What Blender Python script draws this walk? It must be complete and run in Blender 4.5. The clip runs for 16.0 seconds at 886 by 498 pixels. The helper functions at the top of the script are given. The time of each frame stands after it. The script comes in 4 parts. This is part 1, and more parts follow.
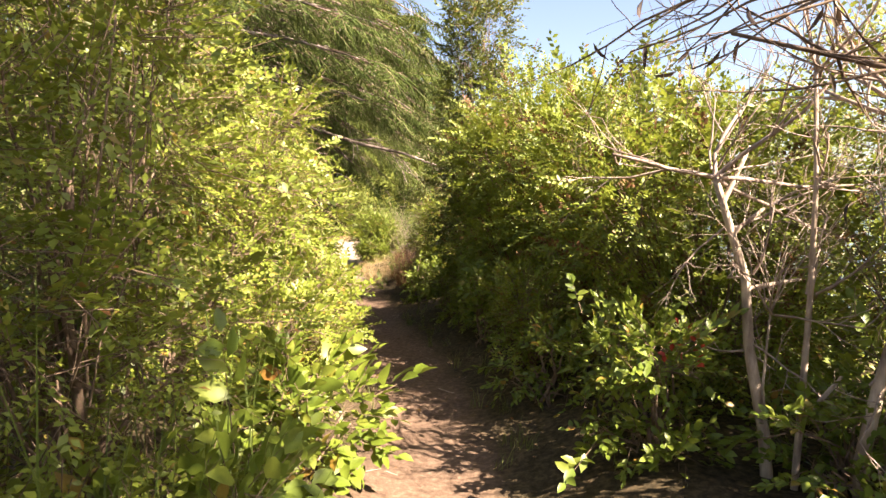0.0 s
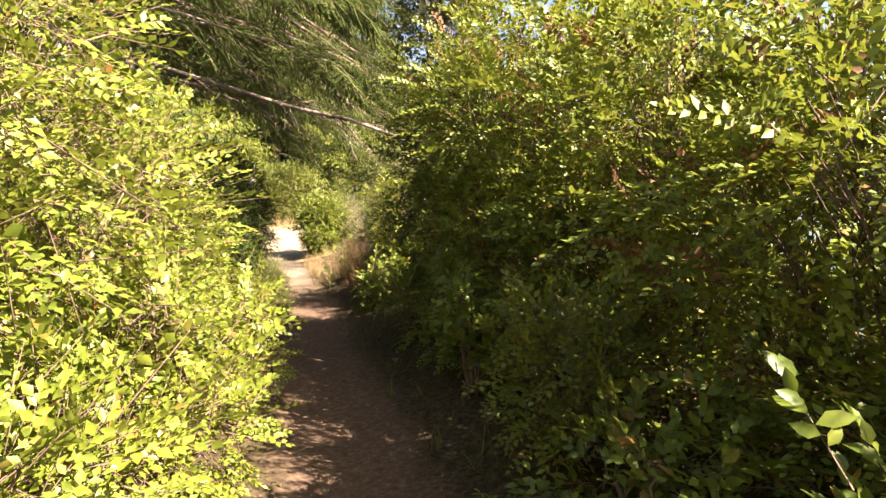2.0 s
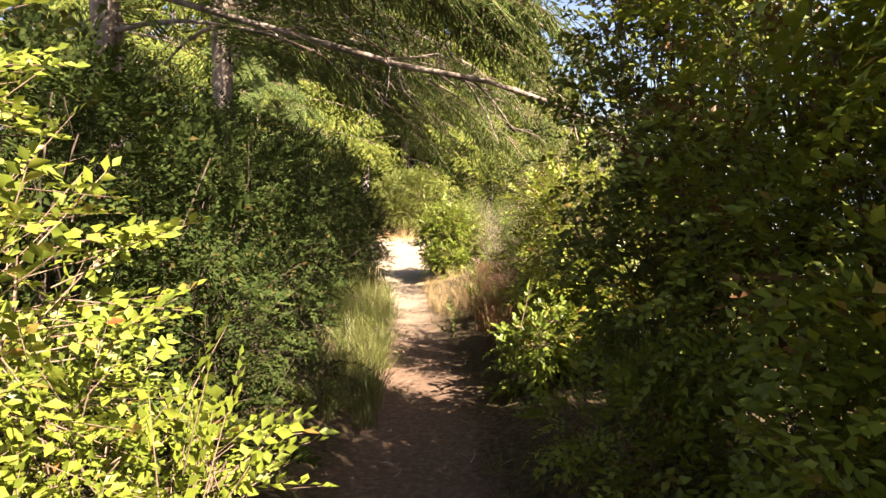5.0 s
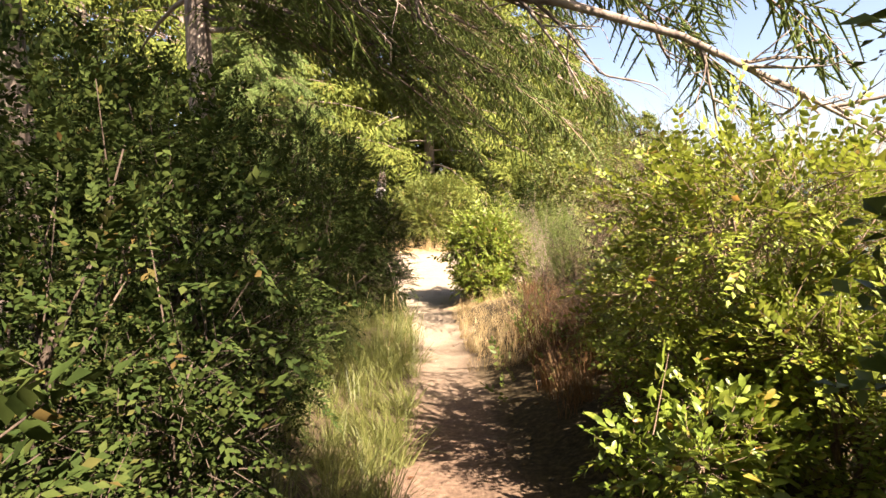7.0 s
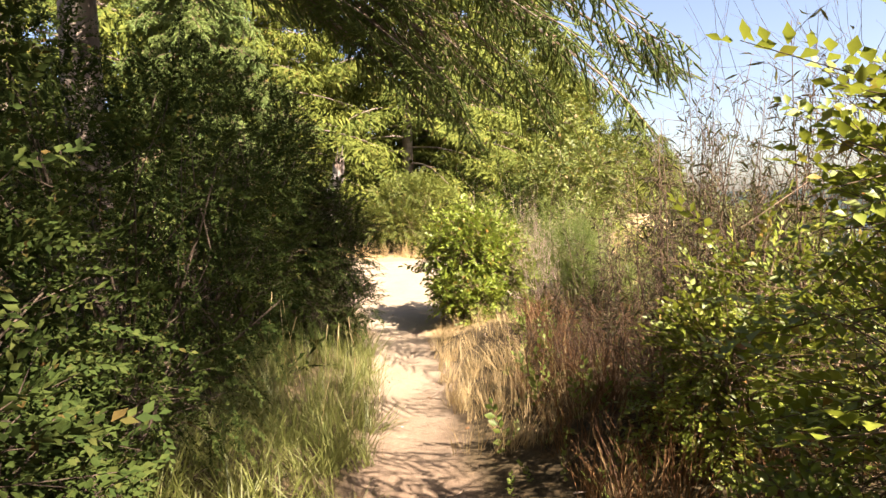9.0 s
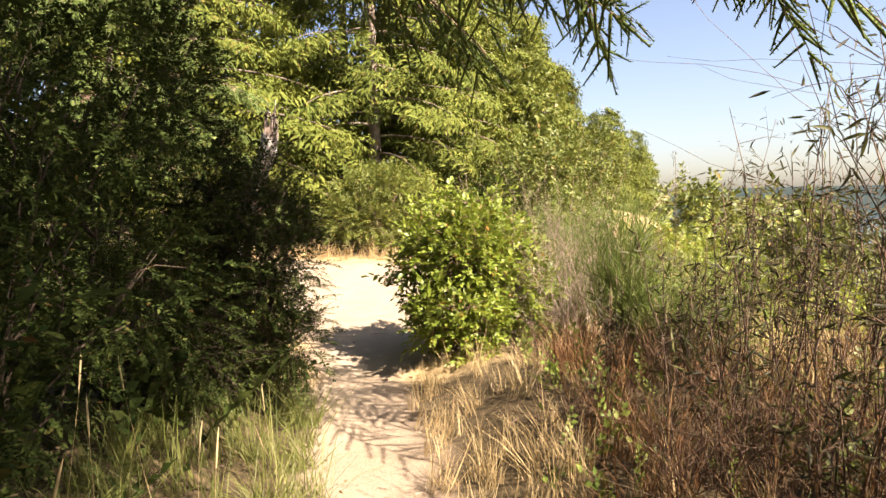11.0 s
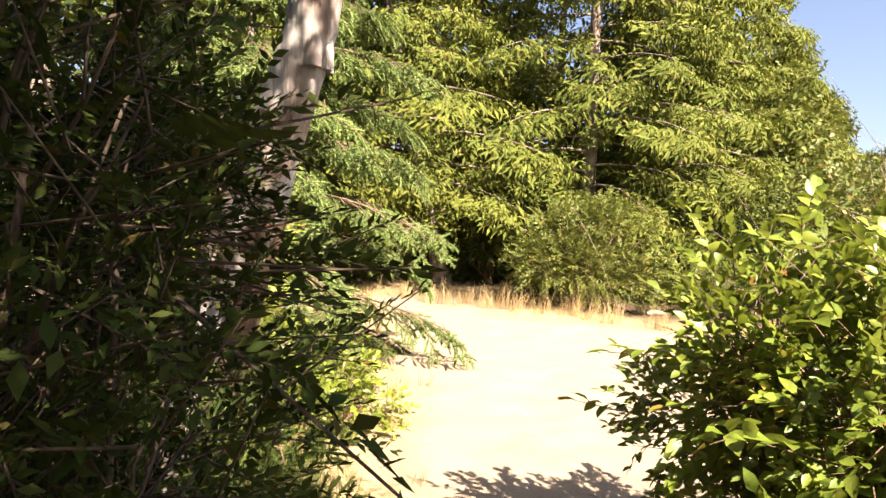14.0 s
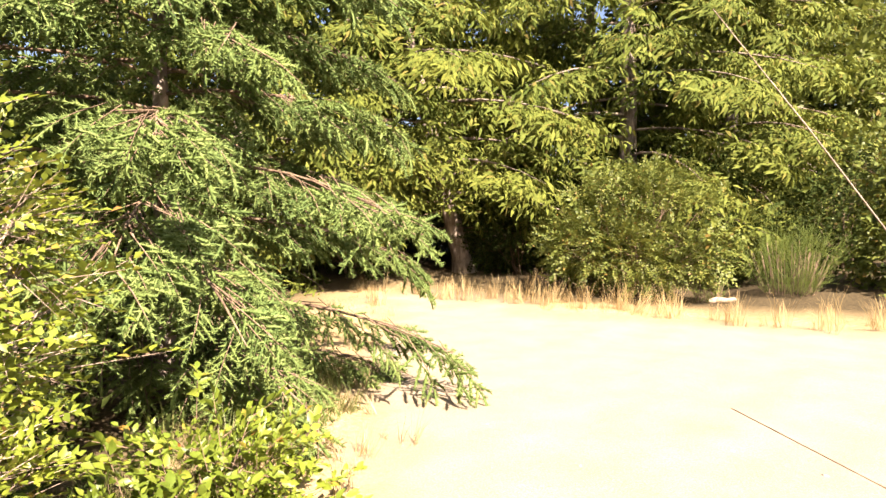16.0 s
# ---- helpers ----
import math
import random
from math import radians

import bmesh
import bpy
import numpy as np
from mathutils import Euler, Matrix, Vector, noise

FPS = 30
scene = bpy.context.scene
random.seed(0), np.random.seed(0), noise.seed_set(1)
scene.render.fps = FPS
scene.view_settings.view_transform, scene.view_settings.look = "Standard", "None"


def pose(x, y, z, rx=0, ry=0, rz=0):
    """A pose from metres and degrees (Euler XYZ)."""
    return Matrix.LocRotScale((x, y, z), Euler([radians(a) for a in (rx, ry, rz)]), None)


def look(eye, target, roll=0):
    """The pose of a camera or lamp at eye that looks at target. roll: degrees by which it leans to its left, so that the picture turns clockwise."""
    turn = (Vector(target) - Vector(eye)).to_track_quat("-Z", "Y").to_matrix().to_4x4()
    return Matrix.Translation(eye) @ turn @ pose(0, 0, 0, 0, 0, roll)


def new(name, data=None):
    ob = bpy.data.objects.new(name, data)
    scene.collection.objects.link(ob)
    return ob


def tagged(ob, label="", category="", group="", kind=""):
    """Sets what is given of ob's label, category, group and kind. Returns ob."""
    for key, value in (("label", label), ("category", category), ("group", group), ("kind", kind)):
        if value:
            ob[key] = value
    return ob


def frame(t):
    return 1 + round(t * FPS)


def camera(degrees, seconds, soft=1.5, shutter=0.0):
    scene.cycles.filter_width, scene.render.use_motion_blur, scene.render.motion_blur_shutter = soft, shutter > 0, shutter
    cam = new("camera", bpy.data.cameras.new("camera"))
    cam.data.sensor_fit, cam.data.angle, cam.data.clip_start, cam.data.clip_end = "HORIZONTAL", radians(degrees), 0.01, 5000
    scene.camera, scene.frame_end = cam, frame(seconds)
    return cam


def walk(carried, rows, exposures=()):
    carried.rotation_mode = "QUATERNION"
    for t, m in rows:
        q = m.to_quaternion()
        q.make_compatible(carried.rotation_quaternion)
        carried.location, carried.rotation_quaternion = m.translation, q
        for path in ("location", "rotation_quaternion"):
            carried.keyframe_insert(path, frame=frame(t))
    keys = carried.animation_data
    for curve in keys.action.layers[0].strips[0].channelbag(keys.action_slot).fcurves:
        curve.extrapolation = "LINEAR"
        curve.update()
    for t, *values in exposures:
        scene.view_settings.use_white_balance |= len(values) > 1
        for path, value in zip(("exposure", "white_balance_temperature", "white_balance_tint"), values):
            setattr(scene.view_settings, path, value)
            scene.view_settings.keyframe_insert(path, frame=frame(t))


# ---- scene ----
cam = camera(72.4, 16.0)
METRES, EYE, TILT, LEAN, TURN = 18.0, 1.45, -4.8, 0.0, 0.0
EXPOSURES = [(0.0, 2.7, 7000, 21), (4.2, 2.62, 7000, 21), (7.0, 2.62, 7000, 21), (11.0, 2.38, 7000, 21), (13.0, 2.5, 7000, 21), (16.0, 2.45, 7000, 21)]
ROWS = [
    (0.0, 0.0, 0.0, 0.0, -0.0, 0.0, -0.0),
    (0.5, -0.0011, 0.0321, 0.0018, -0.18, -0.05, -0.61),
    (1.0, -0.0012, 0.0651, 0.0029, -1.25, -0.7, 0.95),
    (1.5, -0.0007, 0.0974, 0.0053, -2.01, -1.17, 0.53),
    (2.0, -0.0021, 0.1275, 0.0073, -3.95, -1.73, 1.28),
    (2.5, -0.0016, 0.158, 0.0101, 3.64, -1.54, -0.8),
    (3.0, -0.0028, 0.1902, 0.011, 1.74, -1.75, 0.74),
    (3.5, -0.0031, 0.2208, 0.0114, 6.52, -1.23, -0.17),
    (4.0, -0.0074, 0.2512, 0.0127, 8.52, -0.58, -0.13),
    (6.5, -0.0372, 0.3995, 0.0197, 8.11, -0.55, -0.03),
    (7.0, -0.0439, 0.4295, 0.0209, 10.85, 0.38, 1.11),
    (7.5, -0.0509, 0.4589, 0.022, 8.59, 1.4, -0.46),
    (8.0, -0.0551, 0.4895, 0.0222, 7.92, 0.75, 1.18),
    (10.5, -0.083, 0.6464, 0.026, 10.36, 1.1, -0.76),
    (11.0, -0.0902, 0.6779, 0.0282, 5.97, 0.66, 0.85),
    (11.5, -0.0974, 0.7113, 0.0313, 9.54, 0.91, 0.57),
    (12.0, -0.1054, 0.7444, 0.0337, 10.7, 2.11, -0.6),
    (12.5, -0.1119, 0.7813, 0.0354, 9.9, 2.17, 0.35),
    (13.0, -0.1205, 0.8156, 0.0382, 9.77, 3.05, -2.12),
    (13.5, -0.1297, 0.8473, 0.0394, 15.11, 1.61, -1.6),
    (14.0, -0.1375, 0.8691, 0.0421, 24.74, 3.98, -4.57),
    (14.5, -0.1417, 0.8893, 0.0451, 23.4, 6.01, -4.18),
    (15.0, -0.1462, 0.9163, 0.0474, 29.8, 4.98, -5.84),
    (15.5, -0.1573, 0.9465, 0.0488, 28.39, 2.69, -4.68),
    (16.0, -0.1676, 0.9788, 0.0517, 28.25, 2.51, -1.95),
]
walk(cam, [(t, pose(0, 0, EYE, TILT, LEAN, TURN) @ pose(METRES * x, METRES * y, METRES * z, 90 + pitch, roll, yaw)) for t, x, y, z, yaw, pitch, roll in ROWS],
     exposures=EXPOSURES)

# ---- daylight: one sun from the lake side, clear sky ----
SUN_EL, SUN_AZ = 44.0, 122.0          # degrees above the ground; clockwise from +y
world = bpy.data.worlds.new("clear_sky")
scene.world = world
world.use_nodes = True
wn = world.node_tree.nodes
sky = wn.new("ShaderNodeTexSky")
sky.sky_type, sky.sun_disc = "NISHITA", False
sky.sun_elevation, sky.sun_rotation = radians(SUN_EL), radians(SUN_AZ)
sky.altitude, sky.air_density, sky.dust_density = 30, 1.0, 2.0
world.node_tree.links.new(sky.outputs[0], wn["Background"].inputs[0])
wn["Background"].inputs[1].default_value = 0.05
sun_dir = Vector((math.sin(radians(SUN_AZ)) * math.cos(radians(SUN_EL)), math.cos(radians(SUN_AZ)) * math.cos(radians(SUN_EL)), math.sin(radians(SUN_EL))))
sun = new("sun", bpy.data.lights.new("sun", "SUN"))
sun.data.energy, sun.data.angle, sun.data.color = 5.0, radians(0.5), (1.0, 0.93, 0.80)
sun.matrix_world = look(sun_dir * 40, (0, 0, 0))

# ---- materials ----
rng = np.random.default_rng(11)


class Mat:
    """A node material with a Principled shader and short ways to add nodes."""

    def __init__(self, name, rough=0.6, spec=0.5):
        self.m = bpy.data.materials.new(name)
        self.m.use_nodes = True
        self.t = self.m.node_tree
        self.p = self.t.nodes["Principled BSDF"]
        self.p.inputs["Roughness"].default_value = rough
        self.p.inputs["Specular IOR Level"].default_value = spec

    def node(self, kind, **kw):
        n = self.t.nodes.new(kind)
        for k, v in kw.items():
            n.inputs[k].default_value = v
        return n

    def link(self, a, b):
        self.t.links.new(a, b)

    def coords(self):
        return self.node("ShaderNodeTexCoord").outputs["Object"]

    def noise(self, scale, detail=4.0, rough=0.6, vec=None):
        n = self.node("ShaderNodeTexNoise", Scale=scale, Detail=detail, Roughness=rough)
        self.link(vec or self.coords(), n.inputs["Vector"])
        return n.outputs["Fac"]

    def ramp(self, fac, stops):
        n = self.t.nodes.new("ShaderNodeValToRGB")
        e = n.color_ramp.elements
        while len(e) < len(stops):
            e.new(0.5)
        for el, (pos, col) in zip(e, stops):
            el.position, el.color = pos, (*col, 1)
        self.link(fac, n.inputs["Fac"])
        return n.outputs["Color"]

    def mix(self, fac, a, b, mode="MIX"):
        n = self.t.nodes.new("ShaderNodeMix")
        n.data_type, n.blend_type = "RGBA", mode
        for sock, v in ((n.inputs[0], fac), (n.inputs[6], a), (n.inputs[7], b)):
            if isinstance(v, (int, float)):
                sock.default_value = v
            elif isinstance(v, tuple):
                sock.default_value = (*v, 1)
            else:
                self.link(v, sock)
        return n.outputs[2]

    def bump(self, height, strength, dist):
        n = self.node("ShaderNodeBump", Strength=strength, Distance=dist)
        self.link(height, n.inputs["Height"])
        self.link(n.outputs["Normal"], self.p.inputs["Normal"])


def leaf_mat(name, stops, thin, through_light=0.35, rough=0.45, spec=0.4, patch=1.4, grain=60.0, depth=0.35):
    """Foliage: colour by single leaf and by patches of the plant, part of the light passing through."""
    k = Mat(name, rough, spec)
    isl = k.node("ShaderNodeNewGeometry").outputs["Random Per Island"]
    col = k.ramp(isl, stops)
    big = k.noise(patch, 2.0)
    col = k.mix(k.ramp(big, [(0.3, (0, 0, 0)), (0.75, (1, 1, 1))]), col, k.mix(0.5, col, thin))
    fine = k.noise(grain, 2.0)
    col = k.mix(depth, col, k.ramp(fine, [(0.3, (0.35, 0.35, 0.35)), (0.7, (1, 1, 1))]), "MULTIPLY")
    k.link(col, k.p.inputs["Base Color"])
    tr = k.node("ShaderNodeBsdfTranslucent")
    k.link(k.mix(0.55, col, thin), tr.inputs["Color"])
    mx = k.node("ShaderNodeMixShader", Fac=through_light)
    k.link(k.p.outputs[0], mx.inputs[1])
    k.link(tr.outputs[0], mx.inputs[2])
    k.link(mx.outputs[0], k.t.nodes["Material Output"].inputs["Surface"])
    return k.m


def bark_mat(name, dark, light, scale=14.0, relief=0.6, rough=0.85):
    k = Mat(name, rough, 0.2)
    c = k.coords()
    mp = k.node("ShaderNodeMapping")
    mp.inputs["Scale"].default_value = (1, 1, 0.22)
    k.link(c, mp.inputs["Vector"])
    n = k.noise(scale, 6.0, 0.65, mp.outputs[0])
    blot = k.noise(3.0, 3.0)
    col = k.ramp(n, [(0.32, dark), (0.62, light)])
    col = k.mix(k.ramp(blot, [(0.4, (0, 0, 0)), (0.65, (0.6, 0.6, 0.6))]), col, tuple(0.55 * v for v in dark))
    k.link(col, k.p.inputs["Base Color"])
    k.bump(n, relief, 0.02)
    return k.m


M_HUCK = leaf_mat("huckleberry_leaf", [(0.0, (0.091, 0.130, 0.018)), (0.55, (0.154, 0.203, 0.024)), (0.93, (0.237, 0.267, 0.036)), (0.985, (0.293, 0.162, 0.049)), (1.0, (0.276, 0.073, 0.032))], (0.309, 0.342, 0.041), 0.28)
# Darker leaf for shaded plants: their shade is put into the colour.
M_SHADED = leaf_mat("leaf_darkened_for_shade", [(0.0, (0.019, 0.035, 0.009)), (0.6, (0.035, 0.052, 0.012)), (0.95, (0.058, 0.070, 0.018)), (1.0, (0.097, 0.049, 0.018))], (0.062, 0.083, 0.018), 0.12, 0.75, 0.05)
M_SALAL = leaf_mat("salal_leaf", [(0.0, (0.078, 0.122, 0.016)), (0.6, (0.126, 0.179, 0.022)), (0.94, (0.214, 0.244, 0.038)), (1.0, (0.314, 0.105, 0.030))], (0.273, 0.325, 0.038), 0.3, 0.42, 0.35)
M_FIR = leaf_mat("fir_needles", [(0.0, (0.056, 0.094, 0.025)), (0.6, (0.105, 0.152, 0.036)), (1.0, (0.170, 0.210, 0.051))], (0.179, 0.217, 0.044), 0.25, 0.7, 0.15, 1.4, 220.0, 0.6)
M_FIRFAR = leaf_mat("far_fir_needles", [(0.0, (0.062, 0.094, 0.018)), (0.6, (0.109, 0.141, 0.027)), (0.94, (0.171, 0.186, 0.037)), (1.0, (0.168, 0.114, 0.037))], (0.187, 0.194, 0.031), 0.18, 0.75, 0.1, 0.25, 30.0, 0.7)
M_SPRUCE = leaf_mat("spruce_needles", [(0.0, (0.098, 0.160, 0.049)), (0.6, (0.158, 0.231, 0.070)), (1.0, (0.257, 0.320, 0.105))], (0.238, 0.293, 0.070), 0.22, 0.75, 0.12, 1.4, 260.0, 0.8)
M_TREE = leaf_mat("broad_tree_leaf", [(0.0, (0.057, 0.085, 0.019)), (0.6, (0.106, 0.133, 0.029)), (0.95, (0.164, 0.176, 0.039)), (1.0, (0.250, 0.125, 0.039))], (0.181, 0.196, 0.032), 0.2, 0.5, 0.25, 0.4)
M_GRASS = leaf_mat("green_grass", [(0.0, (0.065, 0.087, 0.017)), (0.6, (0.123, 0.145, 0.035)), (1.0, (0.220, 0.209, 0.081))], (0.221, 0.220, 0.058), 0.35, 0.5, 0.3)
M_DRY = leaf_mat("dry_grass", [(0.0, (0.26, 0.16, 0.07)), (0.5, (0.46, 0.33, 0.16)), (1.0, (0.62, 0.50, 0.28))], (0.55, 0.42, 0.20), 0.3, 0.6, 0.2)
M_BROOM = leaf_mat("broom_green", [(0.0, (0.075, 0.121, 0.022)), (0.6, (0.135, 0.189, 0.034)), (1.0, (0.220, 0.256, 0.060))], (0.237, 0.286, 0.053), 0.3, 0.5, 0.3)
M_POD = leaf_mat("withered_leaf", [(0.0, (0.03, 0.022, 0.02)), (0.7, (0.07, 0.05, 0.04)), (1.0, (0.16, 0.11, 0.06))], (0.12, 0.07, 0.04), 0.15, 0.6, 0.2)
M_BRONZE = leaf_mat("dry_brown_leaf", [(0.0, (0.093, 0.041, 0.017)), (0.6, (0.174, 0.087, 0.035)), (1.0, (0.261, 0.174, 0.075))], (0.209, 0.104, 0.041), 0.25, 0.6, 0.2)
M_YELLOW = leaf_mat("yellow_leaf", [(0.0, (0.50, 0.38, 0.03)), (1.0, (0.62, 0.50, 0.05))], (0.60, 0.46, 0.03), 0.4)
M_TWIG = bark_mat("twig_bark", (0.10, 0.065, 0.04), (0.26, 0.18, 0.12), 40.0, 0.3)
# M_TWIG made darker for the shaded shrubs: shade put into the bark colour.
M_SHADEDTWIG = bark_mat("twig_darkened_for_shade", (.035, .025, .018), (.11, .08, .055), 40.0, 0.3)
M_DEADTWIG = bark_mat("dead_twig", (0.22, 0.15, 0.11), (0.46, 0.36, 0.28), 40.0, 0.3)
M_BARK = bark_mat("fir_bark", (0.09, 0.065, 0.05), (0.36, 0.29, 0.23), 10.0, 0.9)
M_DEADBARK = bark_mat("dead_bark", (0.20, 0.14, 0.10), (0.60, 0.47, 0.34), 18.0, 0.6)


# ---- mesh tools ----
def tri_mesh(name, V, F, mat, smooth=False):
    me = bpy.data.meshes.new(name)
    V, F = np.asarray(V, np.float32), np.asarray(F, np.int32)
    me.vertices.add(len(V))
    me.vertices.foreach_set("co", V.ravel())
    me.loops.add(F.size)
    me.loops.foreach_set("vertex_index", F.ravel())
    me.polygons.add(len(F))
    me.polygons.foreach_set("loop_start", np.arange(0, F.size, 3, dtype=np.int32))
    if smooth:
        me.polygons.foreach_set("use_smooth", np.ones(len(F), bool))
    me.materials.append(mat)
    me.update(calc_edges=True)
    return me


def part(name, geo, mat, parent=None, label="", smooth=False):
    """One mesh object from (verts, triangles), a child of parent; its coordinates count from the parent."""
    ob = new(name, tri_mesh(name, geo[0], geo[1], mat, smooth))
    if parent:
        ob.parent = parent
    return tagged(ob, label)


def thing(name, at, label, category, group="", kind=""):
    ob = new(name)
    ob.location = at
    ob.empty_display_size = 0.2
    return tagged(ob, label, category, group, kind)


def join(geos):
    geos = [g for g in geos if len(g[0])]
    if not geos:
        return np.zeros((0, 3)), np.zeros((0, 3), int)
    off = np.cumsum([0] + [len(g[0]) for g in geos[:-1]])
    return np.concatenate([g[0] for g in geos]), np.concatenate([np.asarray(g[1]) + o for g, o in zip(geos, off)])


def unit(a):
    return a / np.maximum(np.linalg.norm(a, axis=-1, keepdims=True), 1e-9)


def bases(along, up):
    """Rotation matrices (n, 3, 3) whose columns are side, along, normal."""
    a = unit(np.asarray(along, float))
    s = unit(np.cross(a, np.asarray(up, float) + 1e-4))
    return np.stack([s, a, np.cross(s, a)], axis=-1)


def stamp(geo, R, P, S):
    """Copies of a small shape: rotations (n, 3, 3), places (n, 3), sizes (n,), in one array."""
    V, F = geo
    out = np.einsum("nij,vj->nvi", R, V) * np.asarray(S)[:, None, None] + np.asarray(P)[:, None, :]
    return out.reshape(-1, 3), (np.asarray(F)[None] + (np.arange(len(P)) * len(V))[:, None, None]).reshape(-1, 3)


def stamp_mix(variants, R, P, S):
    pick = rng.integers(len(variants), size=len(P))
    return join([stamp(v, R[pick == i], P[pick == i], S[pick == i]) for i, v in enumerate(variants) if (pick == i).any()])


def tube(points, radii, sides=5):
    """A tapered tube along a line of points."""
    P = np.asarray(points, float)
    r = np.broadcast_to(np.asarray(radii, float), (len(P),))
    d = unit(np.gradient(P, axis=0))
    ref = np.array([0.31, 0.95, 0.05]) if abs(d[0, 2]) > 0.7 else np.array([0.05, 0.1, 1.0])
    s = unit(np.cross(d, ref))
    n = np.cross(s, d)
    a = np.arange(sides) * 2 * np.pi / sides
    ring = P[:, None] + r[:, None, None] * (np.cos(a)[None, :, None] * s[:, None] + np.sin(a)[None, :, None] * n[:, None])
    F = []
    for i in range(len(P) - 1):
        for j in range(sides):
            k = (j + 1) % sides
            F += [(i * sides + j, i * sides + k, (i + 1) * sides + k), (i * sides + j, (i + 1) * sides + k, (i + 1) * sides + j)]
    top = len(P) * sides
    V = np.concatenate([ring.reshape(-1, 3), P[-1:]])
    F += [((len(P) - 1) * sides + j, (len(P) - 1) * sides + (j + 1) % sides, top) for j in range(sides)]
    return V, np.array(F)


def curve_line(a, b, sag=0.0, wob=0.0, n=5):
    """Points from a to b, sagging in the middle and wandering."""
    t = np.linspace(0, 1, n)[:, None]
    P = np.asarray(a) * (1 - t) + np.asarray(b) * t
    P[:, 2] -= sag * 4 * (t * (1 - t))[:, 0]
    P[1:-1] += rng.normal(0, wob, (n - 2, 3))
    return P


# ---- small shapes: leaf, sprig, frond, tuft ----
def leaf(length, width, fold=0.25, curl=0.15):
    """A leaf along +y, folded on its midrib and curling down at the tip."""
    w, f, c = width / 2, fold * width / 2, curl * length
    V = [(0, 0, 0), (-w * .9, length * .35, f), (0, length * .38, 0), (w * .9, length * .35, f), (-w * .75, length * .68, f - c * .4), (0, length * .7, -c * .4), (w * .75, length * .68, f - c * .4), (0, length, -c)]
    F = [(0, 2, 1), (0, 3, 2), (1, 2, 5), (1, 5, 4), (2, 3, 6), (2, 6, 5), (4, 5, 7), (5, 6, 7)]
    return np.array(V), np.array(F)


def leaf_small(length, width, fold=0.3):
    w, f = width / 2, fold * width / 2
    return np.array([(0, 0, 0), (-w, length * .45, f), (0, length * .5, 0), (w, length * .45, f), (0, length, -f)]), np.array([(0, 2, 1), (0, 3, 2), (1, 2, 4), (2, 3, 4)])


def sprig(n, length, lf, side=62, droop=0.2, jitter=0.25, tip=True):
    """Leaves in two rows along a twig that grows along +y. Returns leaves and twig."""
    t = (np.arange(n) + 0.6) / n
    sgn = np.where(np.arange(n) % 2 == 0, 1.0, -1.0)
    ang = np.radians(side) * sgn * (1 - 0.35 * t) + rng.normal(0, jitter, n)
    along = np.stack([np.sin(ang), np.cos(ang), rng.normal(0.05, jitter, n)], 1)
    up = np.stack([rng.normal(0, jitter, n), rng.normal(0, jitter, n), np.ones(n)], 1)
    P = np.stack([0 * t, t * length, -droop * length * t * t], 1)
    S = (0.75 + 0.45 * np.sin(np.pi * (0.15 + 0.75 * t))) * rng.uniform(.75, 1.15, n)
    if tip:
        along[-1], S[-1] = (0, 1, -0.1), 0.8
    L = stamp(lf, bases(along, up), P, S)
    T = tube([(0, -.35 * length, 0), (0, length * .9, -droop * length * .8)], (.0022, .0009), 3)
    return L, T


